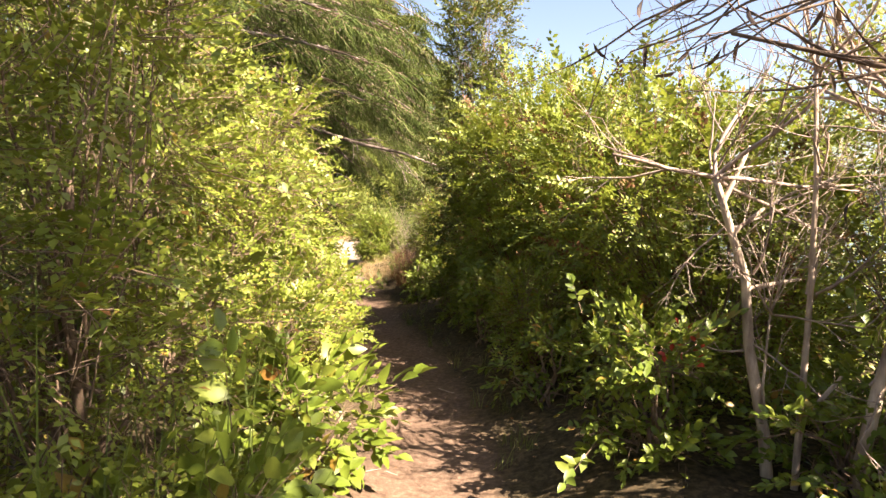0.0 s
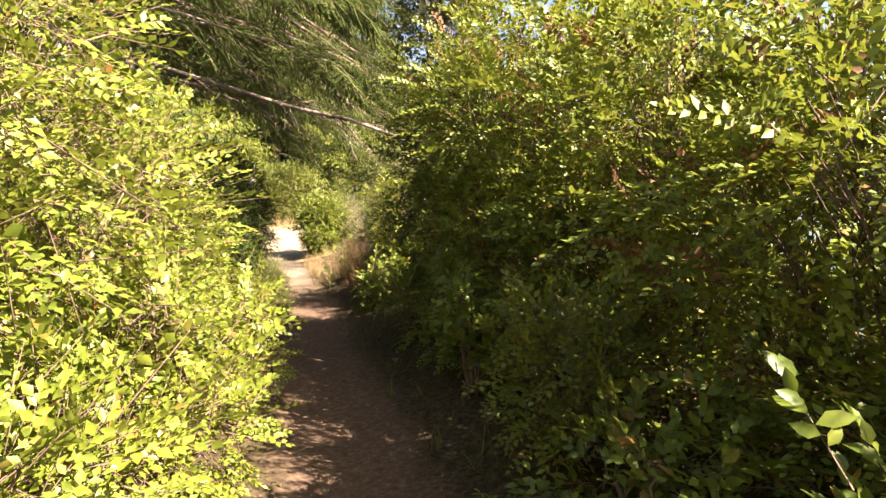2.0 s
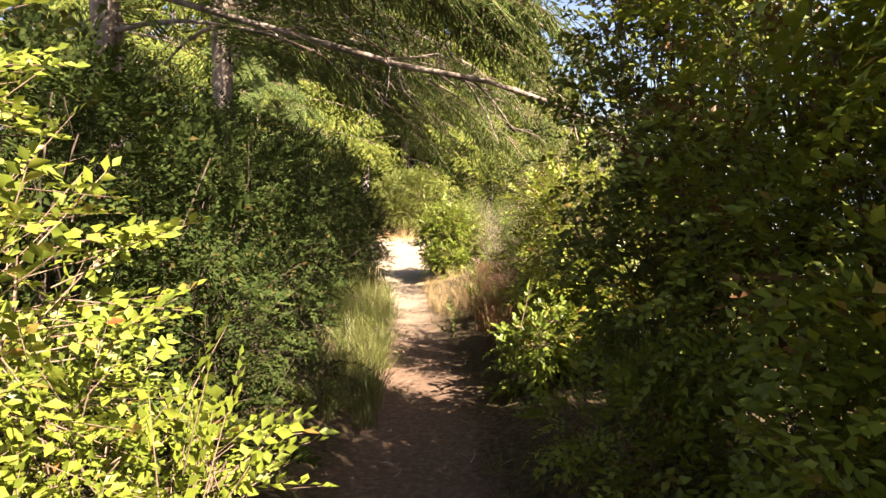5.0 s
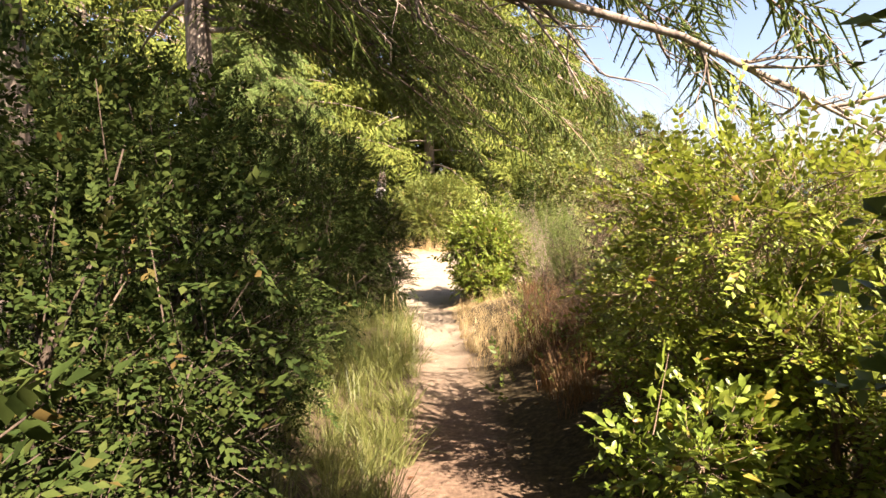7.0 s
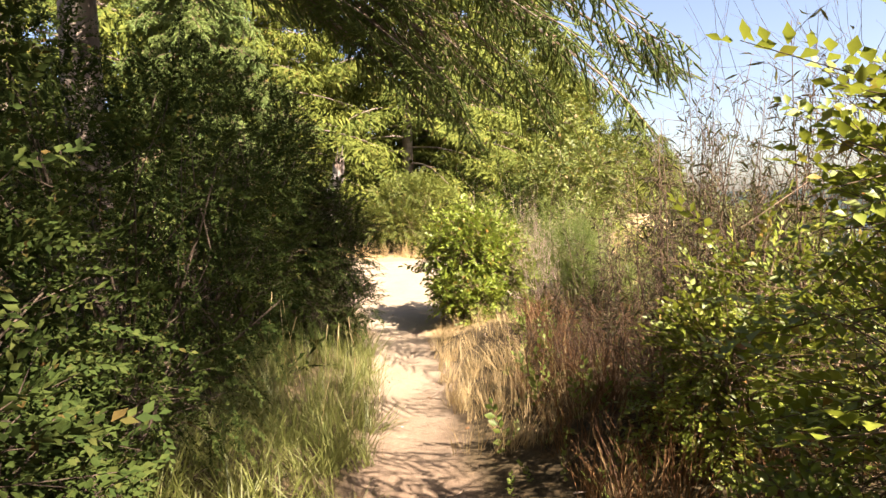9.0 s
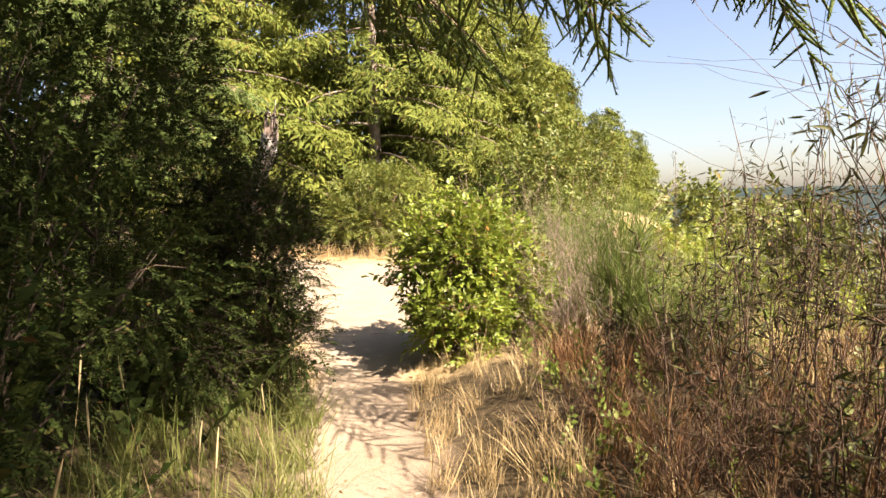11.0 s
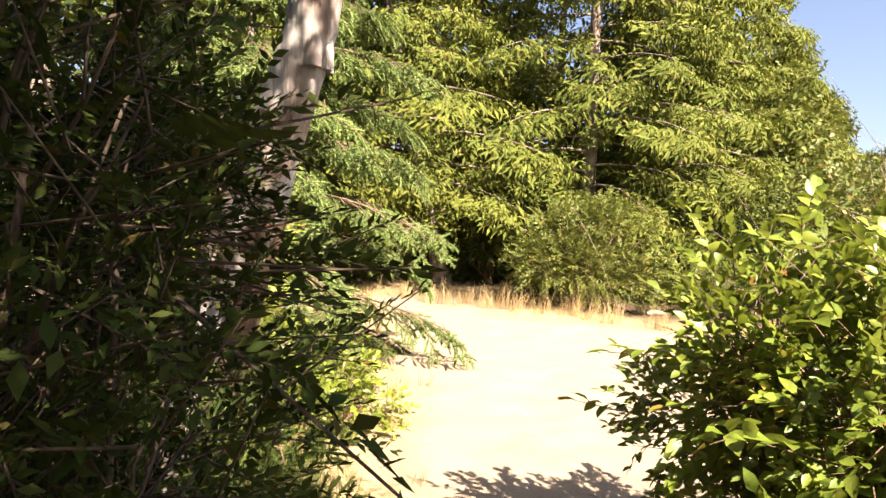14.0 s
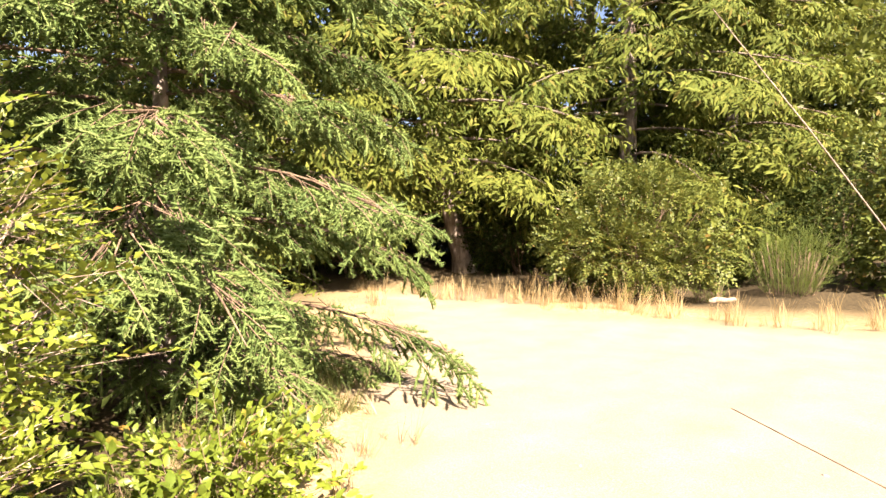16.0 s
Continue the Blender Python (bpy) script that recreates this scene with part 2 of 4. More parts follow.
def frond(length, pairs, needle, dens, width=0.0026, fine=True):
    """A flat conifer spray along +y: side shoots set with needles (fine) or with jagged blades (far off)."""
    geo, wood = [], [tube([(0, -.1 * length, 0), (0, length * .5, 0), (0, length, -.06 * length)], (.004, .003, .001), 3)]
    for i in range(pairs * 2 + 1):
        t = (i + 0.5) / (pairs * 2 + 1)
        if i == pairs * 2:
            o, d, l = np.array((0, length * .78, -.04 * length)), np.array((0, 1., -.15)), length * .26
        else:
            sg = 1 if i % 2 else -1
            a = radians(52 + rng.normal(0, 7))
            o = np.array((0, length * (0.05 + .8 * t), -.05 * length * t * t))
            d = np.array((sg * math.sin(a), math.cos(a), rng.normal(-.22 if fine else -.12, .2)))
            l = length * (0.14 + (.26 if fine else .42) * math.sin(math.pi * (0.18 + .72 * t))) * rng.uniform(.7, 1.2)
        d = d / np.linalg.norm(d)
        if fine:
            n = max(6, int(l * dens))
            s = (np.arange(n) + rng.uniform(0, 1, n)) / n
            phi = rng.uniform(0, 2 * np.pi, n)
            side = unit(np.cross(d, (0, 0, 1.0)))
            nrm = np.cross(side, d)
            out = np.cos(phi)[:, None] * side * 1.0 + (np.sin(phi) * .55 + .25)[:, None] * nrm
            dirs = unit(out * .95 + d * .75)
            base = o + s[:, None] * l * d + np.stack([0 * s, 0 * s, -.10 * l * s * s], 1)
            ln = needle * (1 - .45 * s ** 3) * rng.uniform(.8, 1.15, n)
            w = unit(np.cross(dirs, rng.normal(0, 1, (n, 3)))) * width * .5
            V = np.stack([base - w, base + w, base + dirs * ln[:, None]], 1).reshape(-1, 3)
            geo.append((V, np.arange(len(V)).reshape(-1, 3)))
            geo.append(tube([o, o + d * l * .98 - np.array((0, 0, .1 * l))], (needle * .26, .003), 3))
        else:
            side = unit(np.cross(d, (0, 0, 1.0)))
            nrm = np.cross(side, d)
            for q in (.25, .6, 1.0):
                e = unit(d * .8 + side * rng.normal(0, .7) + np.array((0, 0, rng.normal(-.35, .35))))
                b, m, w = o + d * l * q * .75, needle * rng.uniform(2.6, 4.6), needle * .55
                ax = unit(np.cross(e, nrm + rng.normal(0, .5, 3)))
                V = np.array([b, b + e * m * .45 + ax * w, b + e * m - np.array((0, 0, .2 * m)), b + e * m * .4 - ax * w])
                geo.append((V, np.array([(0, 1, 3), (1, 2, 3)])))
    return join(geo), join(wood)


def spray(length, pairs, shoot, fat):
    """A bushy spruce spray along +y: plump short shoots, each a bristly rounded finger."""
    geo, wood = [], [tube([(0, -.15 * length, 0), (0, length * .5, .01), (0, length, -.04 * length)], (.004, .003, .001), 3)]
    for i in range(pairs * 2 + 1):
        t = (i + .6) / (pairs * 2 + 1)
        sg = 1 if i % 2 else -1
        a = radians(rng.normal(48, 9)) * (0 if i == pairs * 2 else 1)
        o = np.array((0, length * (.05 + .85 * t), -.04 * length * t))
        d = np.array((sg * math.sin(a), math.cos(a), rng.normal(-.12, .30)))
        d /= np.linalg.norm(d)
        l = shoot * rng.uniform(.65, 1.2) * (1.05 - .35 * t)
        sag = np.array((0, 0, -.14 * l))
        line = np.array([o, o + d * l * .35 + sag * .2, o + d * l * .8 + sag * .7, o + d * l + sag])
        geo.append(tube(line, (.006, .009, .008, .002), 3))
        n = max(9, int(l * 210))
        s = (np.arange(n) + rng.uniform(0, 1, n)) / n
        phi = rng.uniform(0, 2 * np.pi, n)
        side = unit(np.cross(d, (0, 0, 1.0)))
        nrm = np.cross(side, d)
        out = np.cos(phi)[:, None] * side + np.sin(phi)[:, None] * nrm
        dirs = unit(out + d * rng.uniform(.5, 1.2, (n, 1)) + (0, 0, .25))
        base = o + s[:, None] * l * d + sag * (s ** 1.5)[:, None]
        w = unit(np.cross(dirs, rng.normal(0, 1, (n, 3)))) * .0052
        V = np.stack([base - w, base + w, base + dirs * fat * rng.uniform(.8, 1.2, (n, 1)) * (1.05 - .4 * s[:, None] ** 4)], 1).reshape(-1, 3)
        geo.append((V, np.arange(len(V)).reshape(-1, 3)))
    return join(geo), join(wood)


def blade(h, w, bend, lean):
    """A blade of grass: a tapering strip that bends over."""
    ts = np.array([0, .55, 1])
    y, z = lean * ts * h + bend * h * ts ** 2.2, h * ts * (1 - .35 * bend * ts)
    ww = w * np.array([1, .8, 0])
    V = []
    for i in range(2):
        V += [(-ww[i] / 2, y[i], z[i]), (ww[i] / 2, y[i], z[i])]
    V.append((0, y[2], z[2]))
    return np.array(V), np.array([(0, 1, 3), (0, 3, 2), (2, 3, 4)])


def tuft(n, h, w, spread, bend=.5):
    out = []
    for _ in range(n):
        V, F = blade(h * rng.uniform(.45, 1.1), w * rng.uniform(.6, 1.2), rng.uniform(.1, 1) * bend, rng.uniform(0, .35))
        a, r = rng.uniform(0, 2 * np.pi), spread * math.sqrt(rng.uniform())
        b = a + rng.normal(0, .9)
        c, s = math.cos(b), math.sin(b)
        V = V @ np.array([[c, s, 0], [-s, c, 0], [0, 0, 1]]) + np.array((r * math.cos(a), r * math.sin(a), 0))
        out.append((V, F))
    return join(out)


def leaf_plain(length, width, fold=0.3):
    w, f = width / 2, fold * width / 2
    return np.array([(0, 0, 0), (-w, length * .46, f), (0, length, -f * .4), (w, length * .46, f)]), np.array([(0, 2, 1), (0, 3, 2)])


HUCK = [sprig(13, .18, leaf_small(.034, .019)) for _ in range(5)]
HUCK_LONG = [sprig(19, .30, leaf_small(.034, .019), droop=.3) for _ in range(3)]
HUCK_LITE = [sprig(12, .19, leaf_plain(.037, .022)) for _ in range(5)]
LONG_LITE = [sprig(20, .32, leaf_plain(.038, .022), droop=.3) for _ in range(3)]
SALAL = [sprig(7, .22, leaf(.085, .05), side=58, jitter=.4) for _ in range(4)]
LAUREL = [sprig(9, .16, leaf(.052, .029), side=50, jitter=.5) for _ in range(4)]
TREELEAF = [sprig(9, .34, leaf_small(.095, .055), jitter=.5) for _ in range(3)]
TREESMALL = [sprig(12, .24, leaf_small(.048, .028), jitter=.5) for _ in range(4)]
FROND_NEAR = [spray(.34, 4, .16, .033) for _ in range(5)]
HUCK_SHADE = [sprig(14, .17, leaf_plain(.030, .017)) for _ in range(4)]
HUCK_FINE = [sprig(26, .16, leaf_plain(.021, .0090), side=58, jitter=.35) for _ in range(5)]
FROND_MID = [frond(.46, 5, .026, 85, .0058) for _ in range(4)]
FROND_FAR = [frond(.80, 5, .046, 0, fine=False) for _ in range(5)]


# ---- the lie of the land ----
def smooth(a, lo, hi):
    t = np.clip((a - lo) / (hi - lo), 0, 1)
    return t * t * (3 - 2 * t)


def trail_x(y):
    return np.interp(y, [-6, 0, 4.5, 7.2, 8.8, 11.6, 13.4, 14.7, 15.6, 17.6, 22], [0.2, 0, -.13, -.67, -1.0, -1.5, -1.9, -2.2, -2.45, -3.0, -4.2])


def trail_half(y):
    return np.interp(y, [0, 4, 8, 12, 14, 15.5], [.40, .36, .40, .38, .30, .36])


def bluff_edge(y):
    return np.interp(y, [0, 8, 11, 14, 20, 26, 40, 70, 120], [3.6, 3.4, 2.2, .9, .8, 1.6, 4.0, 9.0, 20.0])


def wave(x, y, k):
    return np.sin(x * k + 1.3 * np.sin(y * k * .7)) * np.cos(y * k * .9 + 1.7 * np.sin(x * k * .6 + 2))


def land(x, y):
    x, y = np.asarray(x, float), np.asarray(y, float)
    z = np.interp(y, [-5, 0, 4.5, 7.2, 8.8, 11.6, 13.4, 17.6, 30, 60], [.1, .02, -.13, -.23, -.32, -.49, -.50, -.53, -.42, 0.0])
    off = x - trail_x(y)
    open_ = smooth(y, 16.5, 19.5) * smooth(-y, -32, -28)
    z = z + (1 - open_) * .22 * smooth(np.abs(off), trail_half(y), 1.3) - (1 - open_) * .03 * (1 - smooth(np.abs(off), .1, .45))
    z = z + .06 * np.maximum(0, -off - 4) * (1 - .6 * open_)
    z = z + .018 * wave(x, y, 3.1) + .008 * wave(x + 5, y, 9.0)
    fall = np.maximum(0, x - bluff_edge(y))
    z = z - .75 * fall * fall / (fall + 1.4)
    r = np.hypot(x, y)
    z = np.maximum(z, -36)
    far = smooth(r, 1380, 1700) * smooth(x, 60, 300)
    z = z + far * (61 + 6 * wave(x, y, .0042) + 3 * wave(x + 90, y, .013))
    return z


def gz(x, y):
    return float(land(x, y))


def in_clearing(x, y):
    """How far inside the open sandy place, in metres (negative outside)."""
    left = (x + 3.35 + (y - 17.4) * .64) * .84
    wob = .25 * wave(x, y, 1.7) + .12 * wave(x + 3, y, 4.3)
    return np.minimum(np.minimum(left, bluff_edge(y) - .3 - x), np.minimum(27.6 - y + .12 * (-x - 6), y - 17.2 + .8 * (x + 3.0) * (x < -3) - 1.1 * np.maximum(0, x + 2.6))) + wob


def lines(lo, hi, step, out):
    """Grid lines, close together from lo to hi and ever wider up to the distance out."""
    core = np.arange(lo, hi + step / 2, step)
    grow, d, s = [], 0.0, step
    while d < out:
        s *= 1.22
        d += s
        grow.append(d)
    grow = np.array(grow)
    return np.concatenate([lo - grow[::-1], core, core[-1] + grow])


def ground_sheet():
    xs, ys = lines(-5.5, 2.6, .14, 4200), lines(0.5, 21.5, .14, 4200)
    X, Y = np.meshgrid(xs, ys)
    Z = land(X, Y)
    near = (np.abs(X) < 9) & (Y > -3) & (Y < 32)
    Z = Z + near * rng.normal(0, .004, X.shape)
    nx, ny = len(xs), len(ys)
    i = (np.arange(ny - 1)[:, None] * nx + np.arange(nx - 1)[None]).ravel()
    F = np.concatenate([np.stack([i, i + 1, i + nx + 1], 1), np.stack([i, i + nx + 1, i + nx], 1)])
    V = np.stack([X, Y, Z], -1).reshape(-1, 3)
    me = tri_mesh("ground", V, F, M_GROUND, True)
    zone = me.attributes.new("zone", "FLOAT_COLOR", "POINT")
    off = np.abs(X - trail_x(Y)) + .06 * wave(X, Y, 5.0)
    trail = (1 - smooth(off, trail_half(Y) * .75, trail_half(Y) * 1.35)) * (Y < 19)
    sand = smooth(in_clearing(X, Y), -.1, .5)
    dry = trail * smooth(Y, 11.5, 16.0) * .8
    meadow = smooth(X - bluff_edge(Y), -1.6, .2) * smooth(Y, 16, 18) * (np.hypot(X, Y) < 90) + smooth(in_clearing(X, Y), -1.6, -.1) * (1 - sand) * (Y > 17)
    col = np.stack([trail, np.maximum(sand, dry), np.clip(meadow, 0, 1), np.ones_like(X)], -1).astype(np.float32)
    zone.data.foreach_set("color", col.ravel())
    return tagged(new("ground", me), "earth and pale sand trodden bare between shrubs", "ground", kind="structure")


def ground_material():
    k = Mat("earth_sand_litter", .95, .1)
    c = k.coords()
    at = k.node("ShaderNodeAttribute")
    at.attribute_name = "zone"
    sp = k.node("ShaderNodeSeparateColor")
    k.link(at.outputs["Color"], sp.inputs[0])
    grain, blot, speck = k.noise(90, 5, .7, c), k.noise(2.2, 4, .6, c), k.noise(24, 4, .7, c)
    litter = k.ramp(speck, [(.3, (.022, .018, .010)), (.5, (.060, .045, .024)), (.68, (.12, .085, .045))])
    dirt = k.ramp(speck, [(.28, (.08, .05, .033)), (.5, (.135, .087, .058)), (.72, (.22, .15, .10))])
    sand = k.ramp(grain, [(.25, (.20, .150, .102)), (.5, (.29, .232, .165)), (.75, (.39, .325, .24))])
    sand = k.mix(.5, sand, k.ramp(blot, [(.35, (.80, .77, .72)), (.65, (1, 1, 1))]), "MULTIPLY")
    straw = k.ramp(speck, [(.3, (.20, .13, .06)), (.55, (.42, .31, .16)), (.75, (.55, .44, .25))])
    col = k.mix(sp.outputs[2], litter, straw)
    col = k.mix(sp.outputs[0], col, dirt)
    col = k.mix(sp.outputs[1], col, sand)
    ln = k.node("ShaderNodeVectorMath")
    ln.operation = "LENGTH"
    k.link(c, ln.inputs[0])
    mr = k.node("ShaderNodeMapRange")
    mr.inputs[1].default_value, mr.inputs[2].default_value = 60, 130
    k.link(ln.outputs["Value"], mr.inputs[0])
    wood = k.ramp(k.noise(.03, 5, .7, c), [(.3, (.014, .024, .024)), (.7, (.028, .042, .040))])
    col = k.mix(mr.outputs[0], col, wood)
    k.link(col, k.p.inputs["Base Color"])
    h = k.node("ShaderNodeMath")
    h.operation = "ADD"
    k.link(grain, h.inputs[0])
    k.link(speck, h.inputs[1])
    k.bump(h.outputs[0], .5, .012)
    return k.m


def water_material():
    k = Mat("lake_water", .10, .5)
    k.p.inputs["Base Color"].default_value = (.025, .045, .065, 1)
    k.bump(k.noise(.35, 5, .6), .08, .3)
    return k.m


M_GROUND = ground_material()
ground_sheet()
part("water", (np.array([(-50, -4000, -32), (6000, -4000, -32), (6000, 6000, -32), (-50, 6000, -32)], float), np.array([(0, 1, 2), (0, 2, 3)])), water_material())
tagged(bpy.data.objects["water"], "pale blue lake water far below the bluff", "water", kind="structure")


# ---- plants ----
def shrub(name, x, y, rx, ry, h, n, kinds, mat, label, category="shrub", size=1.0, lobes=10, stems=6, long_=0.06, twig=None, low=.0, group="", bare=0.06, z=None, flat=.35, light=False, top=.80, dead=0):
    """A shrub: stems from one foot to several lobes of leafy sprigs with gaps between them."""
    root = thing(name, (x, y, gz(x, y) if z is None else z), label, category, group)
    lobes = int(lobes * 1.6)
    R = np.array((rx, ry, h / 2))
    a, q = rng.uniform(0, 2 * np.pi, lobes), np.sqrt(rng.uniform(.08, 1, lobes))
    zc = rng.uniform(low + .10, top, lobes)
    k = np.sqrt(np.clip(1 - (2 * zc - .9) ** 2 * .8, .15, 1))
    C = np.stack([np.cos(a) * q * rx * .72 * k, np.sin(a) * q * ry * .72 * k, zc * h], 1)
    LR = np.stack([rng.uniform(.24, .44, lobes) * rx, rng.uniform(.24, .44, lobes) * ry, rng.uniform(.10, .20, lobes) * h], 1)
    m = int(n * 1.7)
    own = rng.integers(lobes, size=m)
    d = unit(rng.normal(0, 1, (m, 3)) + (0, 0, .15))
    P = C[own] + d * LR[own] * rng.uniform(.45, 1.08, (m, 1))
    dist = np.linalg.norm((P[:, None] - C[None]) / LR[None], axis=2)
    dist[np.arange(m), own] = 9
    keep = ((dist.min(1) > .72) | (rng.uniform(size=m) < .18)) & (P[:, 2] > low * h * rng.uniform(.3, 1.2, m))
    P, d, own = P[keep][:n], d[keep][:n], own[keep][:n]
    n = len(P)
    along = unit(d * .75 + rng.normal(0, .38, (n, 3)) + unit(P / R - (0, 0, .8)) * .35)
    up = unit(rng.normal(0, .35, (n, 3)) + d * .35 + (0, 0, flat * 2.6))
    S = rng.uniform(.75, 1.25, n) * size
    shoot = rng.uniform(size=n) < long_
    P[shoot] += d[shoot] * .10 + (0, 0, .06)
    S[shoot] *= 1.35
    B = bases(along, up)
    pick = rng.integers(len(kinds), size=n)
    L = [stamp(kinds[i][0], B[pick == i], P[pick == i], S[pick == i]) for i in range(len(kinds))]
    T = [stamp(kinds[i][1], B[pick == i], P[pick == i], S[pick == i]) for i in range(len(kinds))]
    part("crown", join(L), mat, root)
    if dead:
        j = rng.choice(n, dead)
        part("withered_spray", stamp(kinds[0][0], bases(along[j] + (0, 0, .5), rng.normal(0, 1, (dead, 3))), P[j] + d[j] * .05, S[j] * .9), M_BRONZE, root, "withered brown leaves")
    tw = [] if light else T
    feet = rng.normal(0, .10, (stems, 3)) * (rx, ry, 0)
    hub = C * (.55, .55, .62)
    for i in range(lobes):
        tw.append(tube(curve_line(hub[i] * (.5, .5, .5) + feet[i % stems] * .5, C[i] + rng.normal(0, .1, 3) * R, -.02, .03, 4), np.linspace(.009, .004, 4), 4))
    for j in range(n):
        if rng.uniform() < bare:
            o = C[own[j]] * rng.uniform(.55, 1.0) + rng.normal(0, .16, 3) * LR[own[j]]
            tw.append(tube(curve_line(o, P[j], 0, .02, 3), (.0045, .0035, .002), 3))
    tagged(part("twig", join(tw), twig or M_TWIG, root), kind="stuff")
    for i in range(stems):
        part("stem", tube(curve_line(feet[i] - (0, 0, .05), hub[i % lobes] * (.9, .9, 1), -.05 * h, .03, 5), np.linspace(.016, .008, 5) * (.6 + .35 * h), 6), twig or M_TWIG, root, smooth=True)
    return root


def conifer(name, x, y, h, spread, label, kinds, mat, first=.12, limbs=40, fronds=22, size=1.0, rise=.18, droop=.30, tr=None, lean=(0, 0), only=None, group="", stub=0, z=None, top=1.0, extra=(), fine=True, hang=.3):
    """A conifer: tapered trunk, whorled limbs that rise and then droop, flat sprays of needles along them."""
    root = thing(name, (x, y, gz(x, y) if z is None else z), label, "conifer tree", group)
    tr = tr or (.012 * h + .06)
    ln = np.array((lean[0], lean[1], 0))
    tp = [np.array((0, 0, -.15)) + ln * 0] + [ln * t * h + np.array((rng.normal(0, .01), rng.normal(0, .01), h * t)) for t in np.linspace(.03, top, 9)]
    part("trunk", tube(tp, [tr * 1.45] + [tr * (1 - .93 * t) for t in np.linspace(0, 1, 9)], 10), M_BARK, root, smooth=True)
    wood, P, A, U, S = [], [], [], [], []
    for i in range(limbs + len(extra)):
        f = first + (top - .02 - first) * ((i + rng.uniform(0, 1)) / limbs)
        az = i * 2.399 + rng.normal(0, .3)
        ris, dro = rise, droop
        if i < limbs and only is not None and abs((az - only[0] + np.pi) % (2 * np.pi) - np.pi) > only[1]:
            continue
        L = spread * min(1, (1.02 - f) / .72) ** .85 * rng.uniform(.72, 1.1) * (.75 + .25 * min(1, (f - first) * 6 + .3))
        if i >= limbs:
            f, az, L, ris, dro = extra[i - limbs]
        o = ln * f * h + np.array((0, 0, f * h))
        d = np.array((math.cos(az), math.sin(az), 0))
        sd = np.array((-d[1], d[0], 0))
        t = np.linspace(0, 1, 6)[:, None]
        line = o + d * L * t + np.array((0, 0, L)) * (ris * t - dro * t * t)
        part("limb", tube(line, np.linspace(.014 + (.008 if h > 8 else .003) * L, .004, 6), 5), M_BARK if h > 8 else M_TWIG, root, smooth=True)
        n = max(4, int(fronds * (.35 + .65 * L / spread) * (2.2 if i >= limbs else 1)))
        tt = rng.uniform(.08, 1, n) ** .8
        lat = rng.uniform(-1, 1, n) * (.30 * L * (1.08 - tt))
        p = o + d * L * tt[:, None] + sd * lat[:, None] * 1.0 + np.array((0, 0, L)) * (ris * tt - dro * tt * tt)[:, None]
        p[:, 2] += -.22 * np.abs(lat) + rng.normal(0, .03 * size, n)
        sg = np.sign(lat + 1e-6) * rng.uniform(.2, 1.0, n)
        a = d[None] * rng.uniform(.55, 1.0, (n, 1)) + sd[None] * sg[:, None] * .8 + np.array((0, 0, 1)) * (-.10 - hang * rng.uniform(.2, 1.6, n) - dro * tt * .9 + rng.normal(0, .16, n))[:, None]
        u = np.array((0, 0, 1.0)) + rng.normal(0, .28, (n, 3)) + d * (.25 + 1.1 * hang)
        P.append(p), A.append(a), U.append(u), S.append(rng.uniform(.7, 1.25, n) * size)
        for j in range(0, n, 3):
            q = o + d * L * tt[j] * .82 + np.array((0, 0, L)) * (ris * tt[j] * .82 - dro * (tt[j] * .82) ** 2)
            wood.append(tube([q, p[j]], (.008, .003), 3))
    for i in range(stub):
        f, az = rng.uniform(.02, first), rng.uniform(0, 6.28)
        o = np.array((0, 0, f * h)) + ln * f * h
        d = np.array((math.cos(az), math.sin(az), rng.uniform(-.3, .1)))
        wood.append(tube(curve_line(o, o + d * rng.uniform(.5, 1.3) * spread * .6, .05, .03, 4), (.02, .014, .008, .003), 4))
    P, A, U, S = np.concatenate(P), np.concatenate(A), np.concatenate(U), np.concatenate(S)
    B = bases(A, U)
    pick = rng.integers(len(kinds), size=len(P))
    part("crown", join([stamp(kinds[i][0], B[pick == i], P[pick == i], S[pick == i]) for i in range(len(kinds))]), mat, root)
    if fine:
        wood += [stamp(kinds[i][1], B[pick == i], P[pick == i], S[pick == i]) for i in range(len(kinds))]
    tagged(part("twig", join(wood), M_TWIG, root), kind="stuff")
    return root


def broom(name, x, y, r, h, n, mat, label, lean=(0, 0), group="", z=None, shoots=5):
    """A broom bush: many thin upright whips that fork from woody stems."""
    root = thing(name, (x, y, gz(x, y) if z is None else z), label, "shrub", group)
    wood, whips = [], []
    for i in range(n):
        a, q = rng.uniform(0, 6.283), math.sqrt(rng.uniform())
        o = np.array((math.cos(a), math.sin(a), 0)) * (.12 + .3 * q) * r
        tip = np.array((math.cos(a) * q * r + lean[0] * h, math.sin(a) * q * r + lean[1] * h, h * rng.uniform(.55, 1.0) * (1 - .35 * q * q)))
        mid = o * .5 + tip * .5 + (0, 0, .12 * h)
        P = np.array([o, o * .7 + mid * .3, mid, tip])
        if i % 3 == 0:
            wood.append(tube(P[:3], (.010, .008, .004), 4))
        for _ in range(shoots):
            t = rng.uniform(-.25, .95)
            b = P[1] + (tip - P[1]) * t + rng.normal(0, .02, 3)
            d = unit(unit(tip - mid) * .55 + rng.normal(0, .42, 3) + (0, 0, .4))
            l = rng.uniform(.10, .42) * h * .5
            whips.append(tube([b, b + d * l * .5 + rng.normal(0, .01, 3), b + d * l], (.0028, .0024, .0009), 3))
    tagged(part("woody_base", join(wood), M_TWIG, root, smooth=True), kind="stuff")
    tagged(part("whip", join(whips), mat, root), kind="stuff")
    return root


